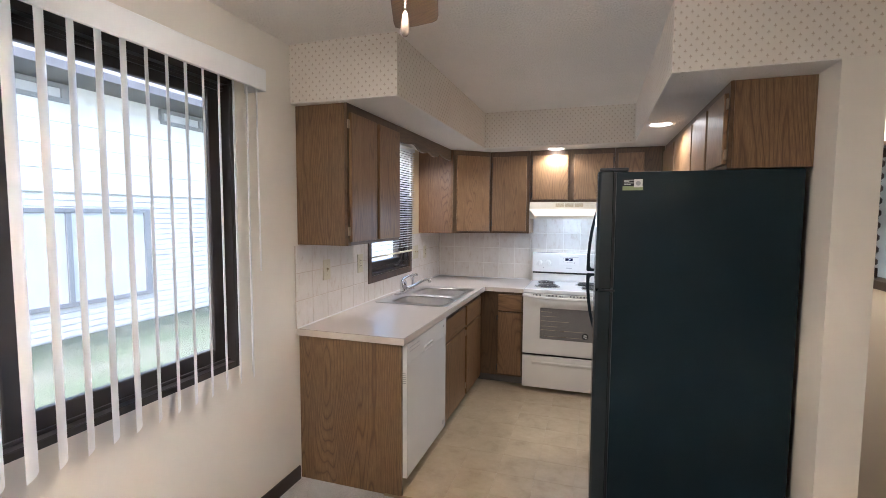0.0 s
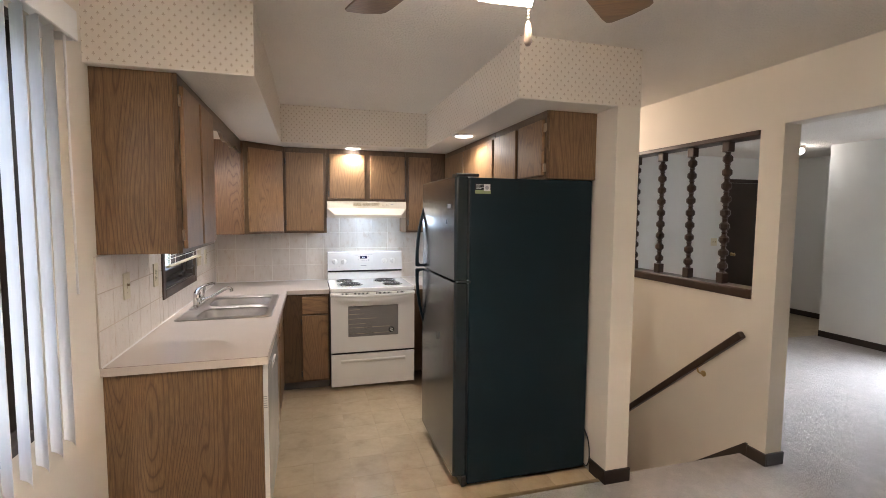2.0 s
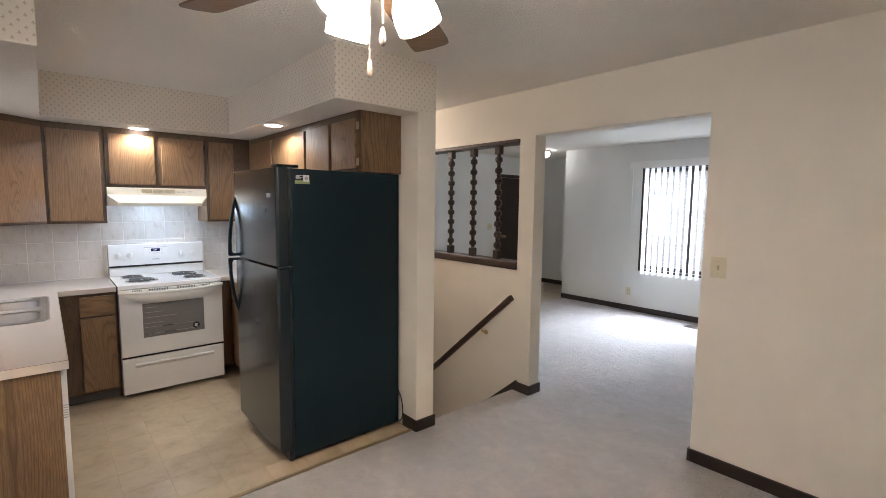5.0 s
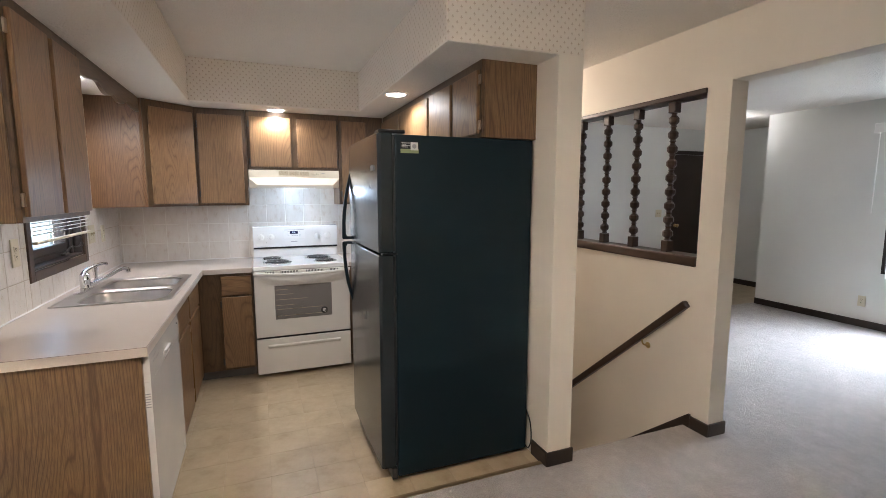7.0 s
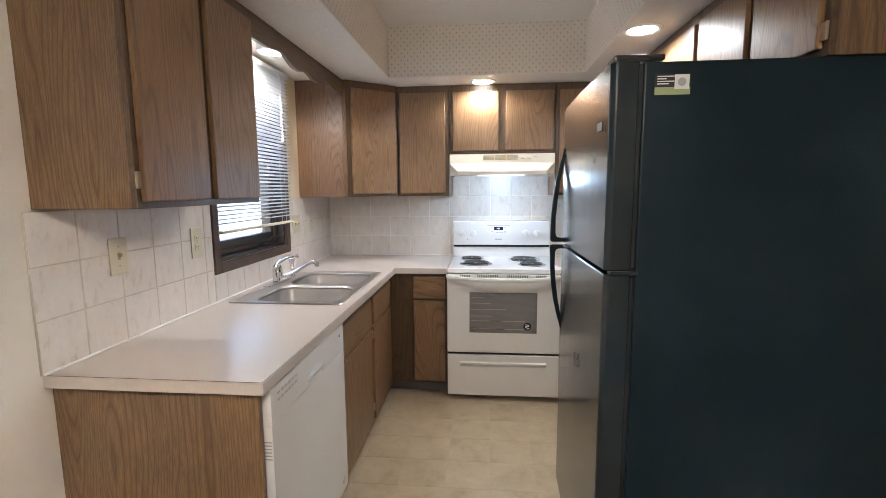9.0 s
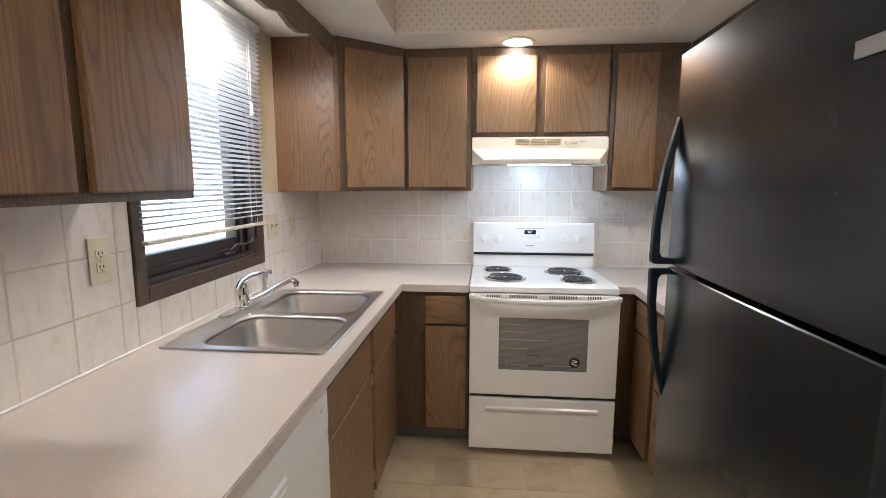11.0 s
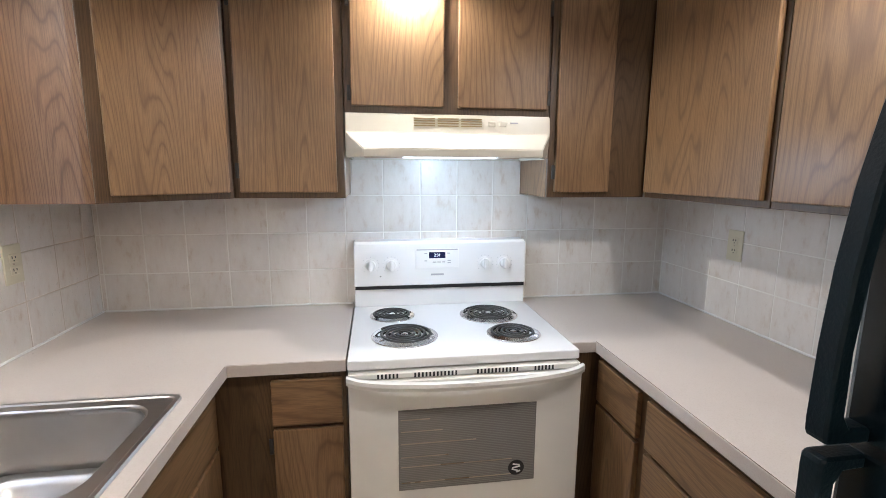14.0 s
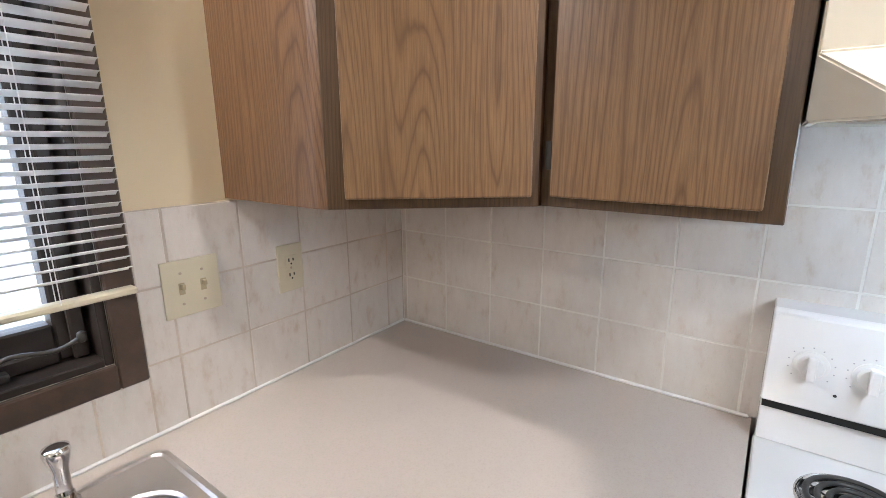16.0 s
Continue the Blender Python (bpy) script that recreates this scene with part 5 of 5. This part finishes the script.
def fridge():
    y0, y1, x0, x1, zt = 0.582, 1.358, 1.729, 2.498, 1.79
    f = thing("refrigerator", (2.1, 1.0, 0), "black two-door top-freezer refrigerator", "refrigerator")
    part("cabinet", box(x0, x1, y0, y1, 0.03, zt, bevel=0.006, segs=2), FRIDGE_SIDE, f)
    part("toe_grille", box(x0 - 0.03, x0 - 0.001, y0 + 0.01, y1 - 0.01, 0.012, 0.075, bevel=0.003), BLACKP, f)
    for i, (a, b) in enumerate(((0.085, FSPLIT - 0.006), (FSPLIT + 0.006, zt + 0.004))):
        d = bmesh.new()
        out = [(x0 - 0.012, y0 + 0.002), (x0 - 0.012, y1 - 0.002), (x0 - 0.071, y1 - 0.002), (x0 - 0.085, y1 - 0.014)]
        for k in range(1, 8):
            t = k / 8
            out.append((x0 - 0.085 - 0.006 * math.sin(math.pi * t), y1 - 0.014 - (y1 - y0 - 0.028) * t))
        out += [(x0 - 0.085, y0 + 0.014), (x0 - 0.071, y0 + 0.002)]
        d = prism(out, "z", a, b, 0.003)
        door = part("freezer_door" if i else "door", d, FRIDGE_DOOR, f)
        part("gasket", box(x0 - 0.0115, x0 - 0.0005, y0 + 0.01, y1 - 0.01, a + 0.008, b - 0.008), BLACK, door)
        za, zb = ((FSPLIT + 0.007, FSPLIT + 0.418) if i else (FSPLIT - 0.007, FSPLIT - 0.39))
        hx = x0 - 0.089
        span = zb - za
        outer = [(hx + 0.012 + (v - 0.012), za + span * u) for u, v in ((0.0, 0.012), (0.0, -0.044), (0.012, -0.049), (0.05, -0.050), (0.25, -0.048), (0.45, -0.042), (0.65, -0.031), (0.82, -0.016), (1.0, 0.003))]
        inner = [(hx + v, za + span * u) for u, v in ((1.0, 0.008), (0.82, 0.002), (0.65, -0.012), (0.45, -0.022), (0.25, -0.029), (0.08, -0.028), (0.045, -0.02), (0.04, 0.012))]
        grip = prism(outer + inner, "y", y1 - 0.040, y1 - 0.014, 0.003)
        part("door_handle", grip, FRIDGE_SIDE, door, "black bowed handle")
    part("hinge_cover", box(x0 - 0.078, x0 + 0.055, y0 + 0.006, y0 + 0.09, zt + 0.0045, zt + 0.022, bevel=0.006, segs=2), BLACKP, f)
    part("hinge_bracket", box(x0 - 0.068, x0 + 0.008, y0 - 0.002, y0 + 0.04, FSPLIT - 0.0055, FSPLIT + 0.0055, bevel=0.002), BLACKP, f)
    part("badge", box(x0 - 0.0915, x0 - 0.089, y0 + 0.075, y0 + 0.13, 1.62, 1.645, bevel=0.0005), INK, f)
    lab = part("energy_label", box(x0 + 0.028, x0 + 0.120, y0 - 0.0012, y0 - 0.0002, 1.702, 1.757), BLACK, f, "small black, green and white sticker")
    part("green_strip", box(x0 + 0.0281, x0 + 0.120, y0 - 0.0016, y0 - 0.0011, 1.702, 1.722), LABEL_G, lab)
    part("white_field", box(x0 + 0.079, x0 + 0.117, y0 - 0.002, y0 - 0.0015, 1.716, 1.754), LABEL_W, lab)
    part("seal_mark", lathe([(0.011, 0), (0.011, 0.0003)], (x0 + 0.098, y0 - 0.002, 1.735), 16, Matrix.Rotation(radians(90), 4, "X")), INK, lab)
    for i in range(4):
        part("text_line", box(x0 + 0.034, x0 + 0.034 + (0.044, 0.024, 0.044, 0.03)[i], y0 - 0.0016, y0 - 0.0012, 1.749 - i * 0.0065, 1.7515 - i * 0.0065), LABEL_W, lab)
    cord = tube(curve_points([(2.495, 0.60, 0.28), (2.512, 0.565, 0.20), (2.51, 0.545, 0.10), (2.508, 0.57, 0.035), (2.512, 0.62, 0.03)], 8), 0.004, 8)
    part("power_cord", cord, BLACKP, f, smooth=True)

FSPLIT = 1.211
dishwasher()
stove()
hood()
fridge()

# ---- lamps, plates, fan ----
def downlight(x, y):
    d = thing("recessed_light", (x, y, SZ), "round recessed ceiling light, lit, with white trim", "ceiling light", "recessed lights")
    bm = lathe([(0.092, 0.0), (0.09, -0.004), (0.078, -0.007), (0.068, -0.003), (0.068, 0.0)], (x, y, SZ - 0.0045), 40)
    part("trim_ring", bm, PLASTIC, d, smooth=True)
    part("lens", lathe([(0.066, 0), (0.05, -0.006), (0.02, -0.009), (0.004, -0.0095)], (x, y, SZ - 0.006), 32), BULB, d, "glowing lens", smooth=True)

for lx, ly in ((2.033, 1.61), (1.275, 2.585), (0.17, 1.74)):
    downlight(lx, ly)

def plate(name, where, face, w, h, label, toggles=0, sockets=0, mat=IVORY):
    """A wall plate; face: turn about z, in degrees, of its outward side from -y."""
    m = Matrix.Translation(where) @ Matrix.Rotation(radians(face), 4, "Z")
    p = thing(name, where, label, "outlet" if sockets else "switch")
    def add(nm, bm, mt, par, lb=""):
        bm.transform(m)
        return part(nm, bm, mt, par, lb)
    cover = add("cover", box(-w / 2, w / 2, -0.006, -0.0002, -h / 2, h / 2, bevel=0.0025, segs=2), mat, p)
    for i in range(toggles):
        x = (i - (toggles - 1) / 2) * 0.046
        add("slot", box(x - 0.006, x + 0.006, -0.0068, -0.0058, -0.013, 0.013), IVORY_D, cover)
        add("toggle", box(x - 0.0042, x + 0.0042, -0.018, -0.0068, -0.001, 0.011, bevel=0.0015), IVORY_D, cover)
        for z in (-0.034, 0.034):
            add("screw", lathe([(0.003, 0), (0.003, 0.001)], (x, -0.0062, z), 10, Matrix.Rotation(radians(90), 4, "X")), NICKEL, cover)
    for i in range(sockets):
        z = (i - (sockets - 1) / 2) * 0.039
        s = add("socket", box(-0.0165, 0.0165, -0.0085, -0.006, z - 0.014, z + 0.014, bevel=0.001), mat, cover)
        for x, hh in ((-0.0065, 0.0045), (0.0065, 0.0035)):
            add("slot", box(x - 0.0018, x + 0.0018, -0.009, -0.0084, z + 0.002 - hh, z + 0.002 + hh), BLACK, s)
        add("ground_hole", lathe([(0.0025, 0), (0.0025, 0.0006)], (0, -0.0084, z - 0.0085), 10, Matrix.Rotation(radians(90), 4, "X")), BLACK, s)
    if sockets:
        add("screw", lathe([(0.003, 0), (0.003, 0.001)], (0, -0.0062, 0), 10, Matrix.Rotation(radians(90), 4, "X")), NICKEL, cover)

TT = 0.0085
plate("light_switch", (TT, 0.742, 1.226), 90, 0.08, 0.13, "ivory wall plate on the tiles", toggles=1)
plate("power_outlet", (TT, 1.188, 1.223), 90, 0.075, 0.135, "ivory double power outlet on the tiles", sockets=2)
plate("light_switch", (TT, 2.292, 1.222), 90, 0.122, 0.125, "ivory double light switch on the tiles", toggles=2)
plate("power_outlet", (TT, 2.543, 1.207), 90, 0.075, 0.125, "ivory double power outlet in the corner", sockets=2)
plate("power_outlet", (KR - TT, 2.535, 1.222), -90, 0.075, 0.12, "ivory double power outlet beside the fridge", sockets=2)
plate("light_switch", (WX, -1.065, 1.24), -90, 0.085, 0.125, "ivory light switch beside the doorway", toggles=1)
plate("power_outlet", (LX, 1.40, 0.30), -90, 0.075, 0.12, "ivory power outlet in the living room", sockets=2)
plate("light_switch", (7.0, LY, 1.18), 0, 0.12, 0.12, "ivory double light switch beside the front door", toggles=2)

def ceiling_fan():
    fx, fy = FAN
    f = thing("ceiling_fan", (fx, fy, CZ), "five-bladed brown ceiling fan with three frosted glass lamps, standing still", "ceiling fan")
    part("canopy", lathe([(0.075, 0), (0.075, -0.02), (0.05, -0.06), (0.02, -0.075), (0.015, -0.08)], (fx, fy, CZ - 0.001), 32), NICKEL, f, smooth=True)
    part("downrod", tube([(fx, fy, CZ - 0.075), (fx, fy, 2.38)], 0.012, 12), NICKEL, f, smooth=True)
    part("motor", lathe([(0.04, 0.15), (0.1, 0.135), (0.13, 0.1), (0.135, 0.05), (0.115, 0.01), (0.07, -0.01), (0.055, -0.015)], (fx, fy, 2.235), 40), NICKEL, f, smooth=True)
    part("switch_housing", lathe([(0.055, 0.07), (0.065, 0.05), (0.065, 0.015), (0.05, -0.01), (0.02, -0.022), (0.006, -0.026)], (fx, fy, 2.165), 32), NICKEL, f, smooth=True)
    for k in range(5):
        m = Matrix.Translation((fx, fy, 2.215)) @ Matrix.Rotation(radians(38 + 72 * k), 4, "Z") @ Matrix.Rotation(radians(-11), 4, "X")
        out = [(0.2, -0.055), (0.3, -0.062), (0.5, -0.07), (0.66, -0.075), (0.695, -0.072), (0.708, -0.058), (0.715, 0.0), (0.708, 0.058), (0.695, 0.07), (0.66, 0.073), (0.5, 0.07), (0.3, 0.062), (0.2, 0.055)]
        bl = prism(out, "z", -0.003, 0.003, 0.001)
        bl.transform(m)
        blade = part("blade", bl, BLADE, f)
        ir = prism([(0.1, -0.02), (0.16, -0.016), (0.2, -0.04), (0.26, -0.035), (0.27, 0.0), (0.26, 0.035), (0.2, 0.04), (0.16, 0.016), (0.1, 0.02)], "z", 0.0032, 0.0072)
        ir.transform(m)
        part("blade_iron", ir, NICKEL, blade)
    for k in range(3):
        a = 88 + 120 * k
        m = Matrix.Translation((fx, fy, 2.172)) @ Matrix.Rotation(radians(a), 4, "Z")
        arm = tube(curve_points([(0.04, 0, -0.005), (0.065, 0, 0.005), (0.08, 0, -0.01), (0.086, 0, -0.03)], 6), 0.009, 10)
        arm.transform(m)
        armo = part("lamp_arm", arm, NICKEL, f, smooth=True)
        tilt = m @ Matrix.Translation((0.086, 0, -0.028)) @ Matrix.Rotation(radians(-24), 4, "Y")
        fit = lathe([(0.02, 0.012), (0.026, 0.004), (0.027, -0.012), (0.022, -0.016)], (0, 0, 0), 24)
        fit.transform(tilt)
        part("socket", fit, NICKEL, armo, smooth=True)
        sh = bmesh.new()
        segs = 28
        rings = []
        for r, z in ((0.027, -0.012), (0.042, -0.024), (0.055, -0.05), (0.059, -0.078), (0.058, -0.106), (0.0555, -0.106), (0.056, -0.078), (0.052, -0.05), (0.039, -0.026), (0.024, -0.014)):
            rings.append([sh.verts.new((r * math.cos(2 * math.pi * i / segs), r * math.sin(2 * math.pi * i / segs), z)) for i in range(segs)])
        for p, q in zip(rings, rings[1:]):
            bridge(sh, p, q)
        sh.transform(tilt)
        bmesh.ops.recalc_face_normals(sh, faces=sh.faces)
        part("shade", sh, SHADE, armo, "frosted white glass shade, lit", smooth=True)
    for dx, dy, zb in ((-0.002, 0.0, 1.914), (0.018, -0.03, 1.99)):
        n = int((2.14 - zb - 0.045) / 0.0062)
        bm = bmesh.new()
        for i in range(n):
            bmesh.ops.create_icosphere(bm, subdivisions=1, radius=0.0026, matrix=Matrix.Translation((fx + dx, fy + dy, 2.14 - i * 0.0062)))
        ch = part("pull_chain", bm, NICKEL, f, smooth=True)
        part("pull", lathe([(0.002, 0.046), (0.005, 0.04), (0.006, 0.034), (0.0085, 0.016), (0.008, 0.006), (0.004, 0.0)], (fx + dx, fy + dy, zb), 16), PULL, ch, "brushed nickel teardrop pull", smooth=True)

BLADE = oak("walnut_blade", "X", 0.6)
PULL = plain("nickel_pull", (0.26, 0.21, 0.17), 0.3, 0.7, var=0.2)
ceiling_fan()

def hall_light(x, y, label):
    h = thing("ceiling_light", (x, y, CZ), label, "ceiling light")
    part("base", lathe([(0.07, 0), (0.07, -0.015), (0.05, -0.03), (0.03, -0.035)], (x, y, CZ - 0.001), 24), NICKEL, h, smooth=True)
    part("globe", lathe([(0.03, 0), (0.055, -0.015), (0.06, -0.04), (0.045, -0.07), (0.01, -0.085)], (x, y, CZ - 0.03), 24), BULB, h, smooth=True)
hall_light(7.08, 2.80, "small flush ceiling lamp in the entry, lit")
hall_light(3.12, 2.45, "small flush ceiling lamp over the stairs, lit")

def register():
    v = thing("floor_register", (7.07, 0.28, 0.008), "brown metal floor vent in the carpet", "vent")
    part("frame", box(7.0, 7.14, 0.14, 0.42, 0.008, 0.012, bevel=0.001), TRIM, v)
    for i in range(9):
        part("louvre", box(7.012, 7.128, 0.155 + i * 0.029, 0.170 + i * 0.029, 0.012, 0.0145), FRAME2, v)
register()

# ---- outside ----
GZ = -0.1
bm = bmesh.new()
bmesh.ops.create_grid(bm, x_segments=40, y_segments=40, size=60)
for v in bm.verts:
    v.co.z = GZ - 0.0
bm.transform(Matrix.Translation((0, 0, 0)))
ins = [f for f in bm.faces if -0.5 < f.calc_center_median().x < 8.9 and -4 < f.calc_center_median().y < 4.5]
bmesh.ops.delete(bm, geom=ins, context="FACES")
solo("ground", bm, GRASS, "patchy lawn with bare soil between the houses", "lawn", kind="structure")

def neighbour():
    nx = -5.0
    h = thing("house", (nx - 3, 3, GZ), "neighbouring house with pale brick below and cream siding above", "house")
    wz = 1.83
    part("brick_wall", box(nx - 6, nx - 0.02, -9, 14, GZ - 0.2, wz), BRICKW, h)
    part("upper_wall", box(nx - 6, nx - 0.03, -9, 14, wz, 3.3), SIDING, h)
    for i in range(4):
        z = wz + 0.02 + i * 0.30
        bd = prism([(nx - 0.028, z), (nx + 0.022, z), (nx + 0.004, z + 0.298), (nx - 0.028, z + 0.298)], "y", -9, 14)
        part("siding_board", bd, SIDING, h)
    for i in range(23):
        z = GZ + 0.02 + i * 0.083
        part("brick_course", box(nx - 0.021, nx - 0.004, -6, 9, z, z + 0.07, bevel=0.003), BRICKW, h)
    part("roof", prism([(nx - 7, 3.32), (nx + 0.7, 3.25), (nx + 0.7, 3.35), (nx - 3.5, 5.0)], "y", -9.4, 14.4), plain("grey_shingles", (0.16, 0.15, 0.15), 0.8, var=0.3), h)
    def win(y0, y1, z0, z1, mull, name="window"):
        w = part(name, box(nx - 0.03, nx + 0.035, y0, y1, z1 - 0.06, z1, bevel=0.004), FROST, h, "window with grey frame and pale curtain")
        for q in ((y0, y1, z0, z0 + 0.06), (y0, y0 + 0.06, z0 + 0.06, z1 - 0.06), (y1 - 0.1, y1, z0 + 0.06, z1 - 0.06)) + tuple((m, m + 0.07, z0 + 0.06, z1 - 0.06) for m in mull):
            part("window_frame", box(nx - 0.03, nx + 0.035, q[0], q[1], q[2], q[3], bevel=0.004), FROST, w)
        part("pane", box(nx - 0.02, nx + 0.008, y0 + 0.05, y1 - 0.05, z0 + 0.05, z1 - 0.05), CURTAIN, w)
    win(0.6, 3.64, 0.32, 1.64, (2.42,))
    win(-3.6, -0.8, 0.32, 1.64, (-2.2,))
    win(1.2, 2.55, 3.0, 3.24, ())
    win(3.9, 4.75, 3.0, 3.24, ())
    win(5.6, 7.4, 0.32, 1.64, (6.5,))

FROST = plain("grey_window_frame", (0.22, 0.215, 0.21), 0.5, var=0.1)
neighbour()

TAN_SIDING = plain("tan_siding", (0.26, 0.22, 0.18), 0.6, var=0.1)

def far_house():
    h = thing("house", (15.5, 1, GZ), "pale house across the street seen through the blind", "house")
    part("wall", box(13.0, 19, -7, 9, GZ - 0.2, 3.2), TAN_SIDING, h)
    for i in range(10):
        z = GZ + i * 0.32
        part("siding_board", prism([(12.97, z), (12.955, z), (12.985, z + 0.318), (13.0, z + 0.318)], "y", -7, 9), TAN_SIDING, h)
    for y in (-3.4, 0.4, 3.2):
        w = part("window", box(12.93, 12.99, y, y + 1.3, 0.75, 0.83, bevel=0.004), FROST, h)
        for q in ((y, y + 0.07, 0.83, 1.9), (y + 1.23, y + 1.3, 0.83, 1.9), (y, y + 1.3, 1.9, 1.98), (y + 0.62, y + 0.68, 0.83, 1.9)):
            part("window_frame", box(12.93, 12.99, q[0], q[1], q[2], q[3], bevel=0.004), FROST, w)
        part("pane", box(12.94, 12.985, y + 0.06, y + 1.24, 0.82, 1.91), CURTAIN, w)
    part("roof", prism([(12.5, 3.2), (19.5, 3.2), (16, 5.2)], "y", -7.4, 9.4), plain("brown_shingles", (0.13, 0.1, 0.08), 0.8, var=0.3), h)
far_house()

# ---- tiles ----
def chamfer_tile(w, d, h, c=0.0018):
    """A tile lying flat: w by d, h thick, its top edges broken."""
    bm = bmesh.new()
    lo = [bm.verts.new((sx * w / 2, sy * d / 2, 0)) for sx, sy in ((-1, -1), (1, -1), (1, 1), (-1, 1))]
    mi = [bm.verts.new((v.co.x, v.co.y, h - c)) for v in lo]
    hi = [bm.verts.new((v.co.x * (1 - 2 * c / w), v.co.y * (1 - 2 * c / d), h)) for v in lo]
    for a, b in ((lo, mi), (mi, hi)):
        bridge(bm, a, b)
    bm.faces.new(hi)
    me = bpy.data.meshes.new("tile")
    bm.to_mesh(me)
    bm.free()
    return me

MESHES = {}
def lay(name, parent, mat, w, d, h, m):
    key = (mat.name, round(w, 3), round(d, 3), h)
    if key not in MESHES:
        me = chamfer_tile(w, d, h, 0.0018 if h > 0.003 else 0.0005)
        me.materials.append(mat)
        MESHES[key] = me
    ob = new(name, MESHES[key])
    ob.parent = parent
    ob.matrix_parent_inverse = PLACE[parent.name].inverted()
    ob.matrix_basis = m
    return ob

TZ = (0.914, 1.0745, 1.236, 1.3975)
def spans(a, b, first, pitch):
    cuts, p = [a], first
    while p < b - 0.004:
        if p > a + 0.004:
            cuts.append(p)
        p += pitch
    return list(zip(cuts, cuts[1:] + [b]))

def splash(name, where, to_world, cols, rows, skip, label):
    s = thing(name, where, label, "backsplash", kind="structure")
    for a, b in cols:
        for c, d in rows:
            for e, g, z in skip(a, b, c, d):
                lay("tile", s, TILE, g - e - 0.003, z[1] - z[0] - 0.003, 0.0065, to_world((e + g) / 2, (z[0] + z[1]) / 2))
    return s

rows3 = list(zip(TZ, TZ[1:]))
def west(u, z):
    return Matrix.Translation((0.002, u, z)) @ Matrix(((0, 0, 1, 0), (1, 0, 0, 0), (0, 1, 0, 0), (0, 0, 0, 1)))
def east(u, z):
    return Matrix.Translation((KR - 0.002, u, z)) @ Matrix(((0, 0, -1, 0), (-1, 0, 0, 0), (0, 1, 0, 0), (0, 0, 0, 1)))
def north(u, z):
    return Matrix.Translation((u, KB - 0.002, z)) @ Matrix(((1, 0, 0, 0), (0, 0, -1, 0), (0, 1, 0, 0), (0, 0, 0, 1)))

def cut_window(a, b, c, d):
    y0, y1, z0 = KW[0] - 0.053, KW[1] + 0.053, KW[2] - 0.053
    if b <= y0 or a >= y1 or d <= z0:
        return [(a, b, (c, d))]
    out = []
    if a < y0 - 0.012:
        out.append((a, y0, (c, d)))
    if b > y1 + 0.012:
        out.append((y1, b, (c, d)))
    if c < z0 - 0.012:
        out.append((max(a, y0), min(b, y1), (c, z0)))
    return out

def whole(a, b, c, d):
    return [(a, b, (c, d))]

wy0, wy1, wz = KW[0] - 0.053, KW[1] + 0.053, KW[2] - 0.053
structure("grout_west", [(0.0005, 0.0074, 0.424, wy0, 0.9145, 1.397), (0.0005, 0.0074, wy0, wy1, 0.9145, wz), (0.0005, 0.0074, wy1, KB - 0.002, 0.9145, 1.397)], GROUT_TAN, "tan grout between the wall tiles")
structure("grout_north", [(0.006, KR - 0.006, KB - 0.0074, KB - 0.0005, 0.9145, 1.397), (1.036, 1.789, KB - 0.0074, KB - 0.0005, 1.397, 1.6)], GROUT, "pale grout between the wall tiles")
structure("grout_east", [(KR - 0.0074, KR - 0.0005, 1.42, KB - 0.002, 0.9145, 1.397)], GROUT, "pale grout between the wall tiles")
splash("backsplash_west", (0, 1.7, 0.914), west, spans(0.424, KB - 0.009, 0.424 + 0.166, 0.166), rows3, cut_window, "mottled grey-white ceramic tiles on the window wall")
splash("backsplash_north", (1.3, KB, 0.914), north, spans(0.009, KR - 0.009, 0.026, 0.1638), rows3, whole, "mottled grey-white ceramic tiles behind the range")
splash("backsplash_hood", (1.4, KB, 1.397), north, spans(1.037, 1.788, 1.0088, 0.1638), [(1.3975, 1.558)], whole, "mottled grey-white ceramic tiles under the hood")
splash("backsplash_east", (KR, 2.2, 0.914), east, spans(1.43, KB - 0.009, 1.51, 0.1655), rows3, whole, "mottled grey-white ceramic tiles beside the fridge")

fl = thing("floor_kitchen", (1.26, 1.7, 0), "beige mottled vinyl tiles on the kitchen floor", "floor", kind="structure")
part("underlay", box(0.0, KR, 0.45, KB, -0.012, -0.0012), plain("vinyl_joint", (0.44, 0.345, 0.215), 0.6, var=0.1), fl)
FX0, FY0, FP = 0.193, 0.649, 0.228
for a, b in spans(0.002, KR - 0.002, FX0, FP):
    for c, d in spans(0.452, KB - 0.002, FY0, FP):
        lay("floor_tile", fl, VFLOOR, b - a - 0.0008, d - c - 0.0008, 0.0022, Matrix.Translation(((a + b) / 2, (c + d) / 2, -0.001)))
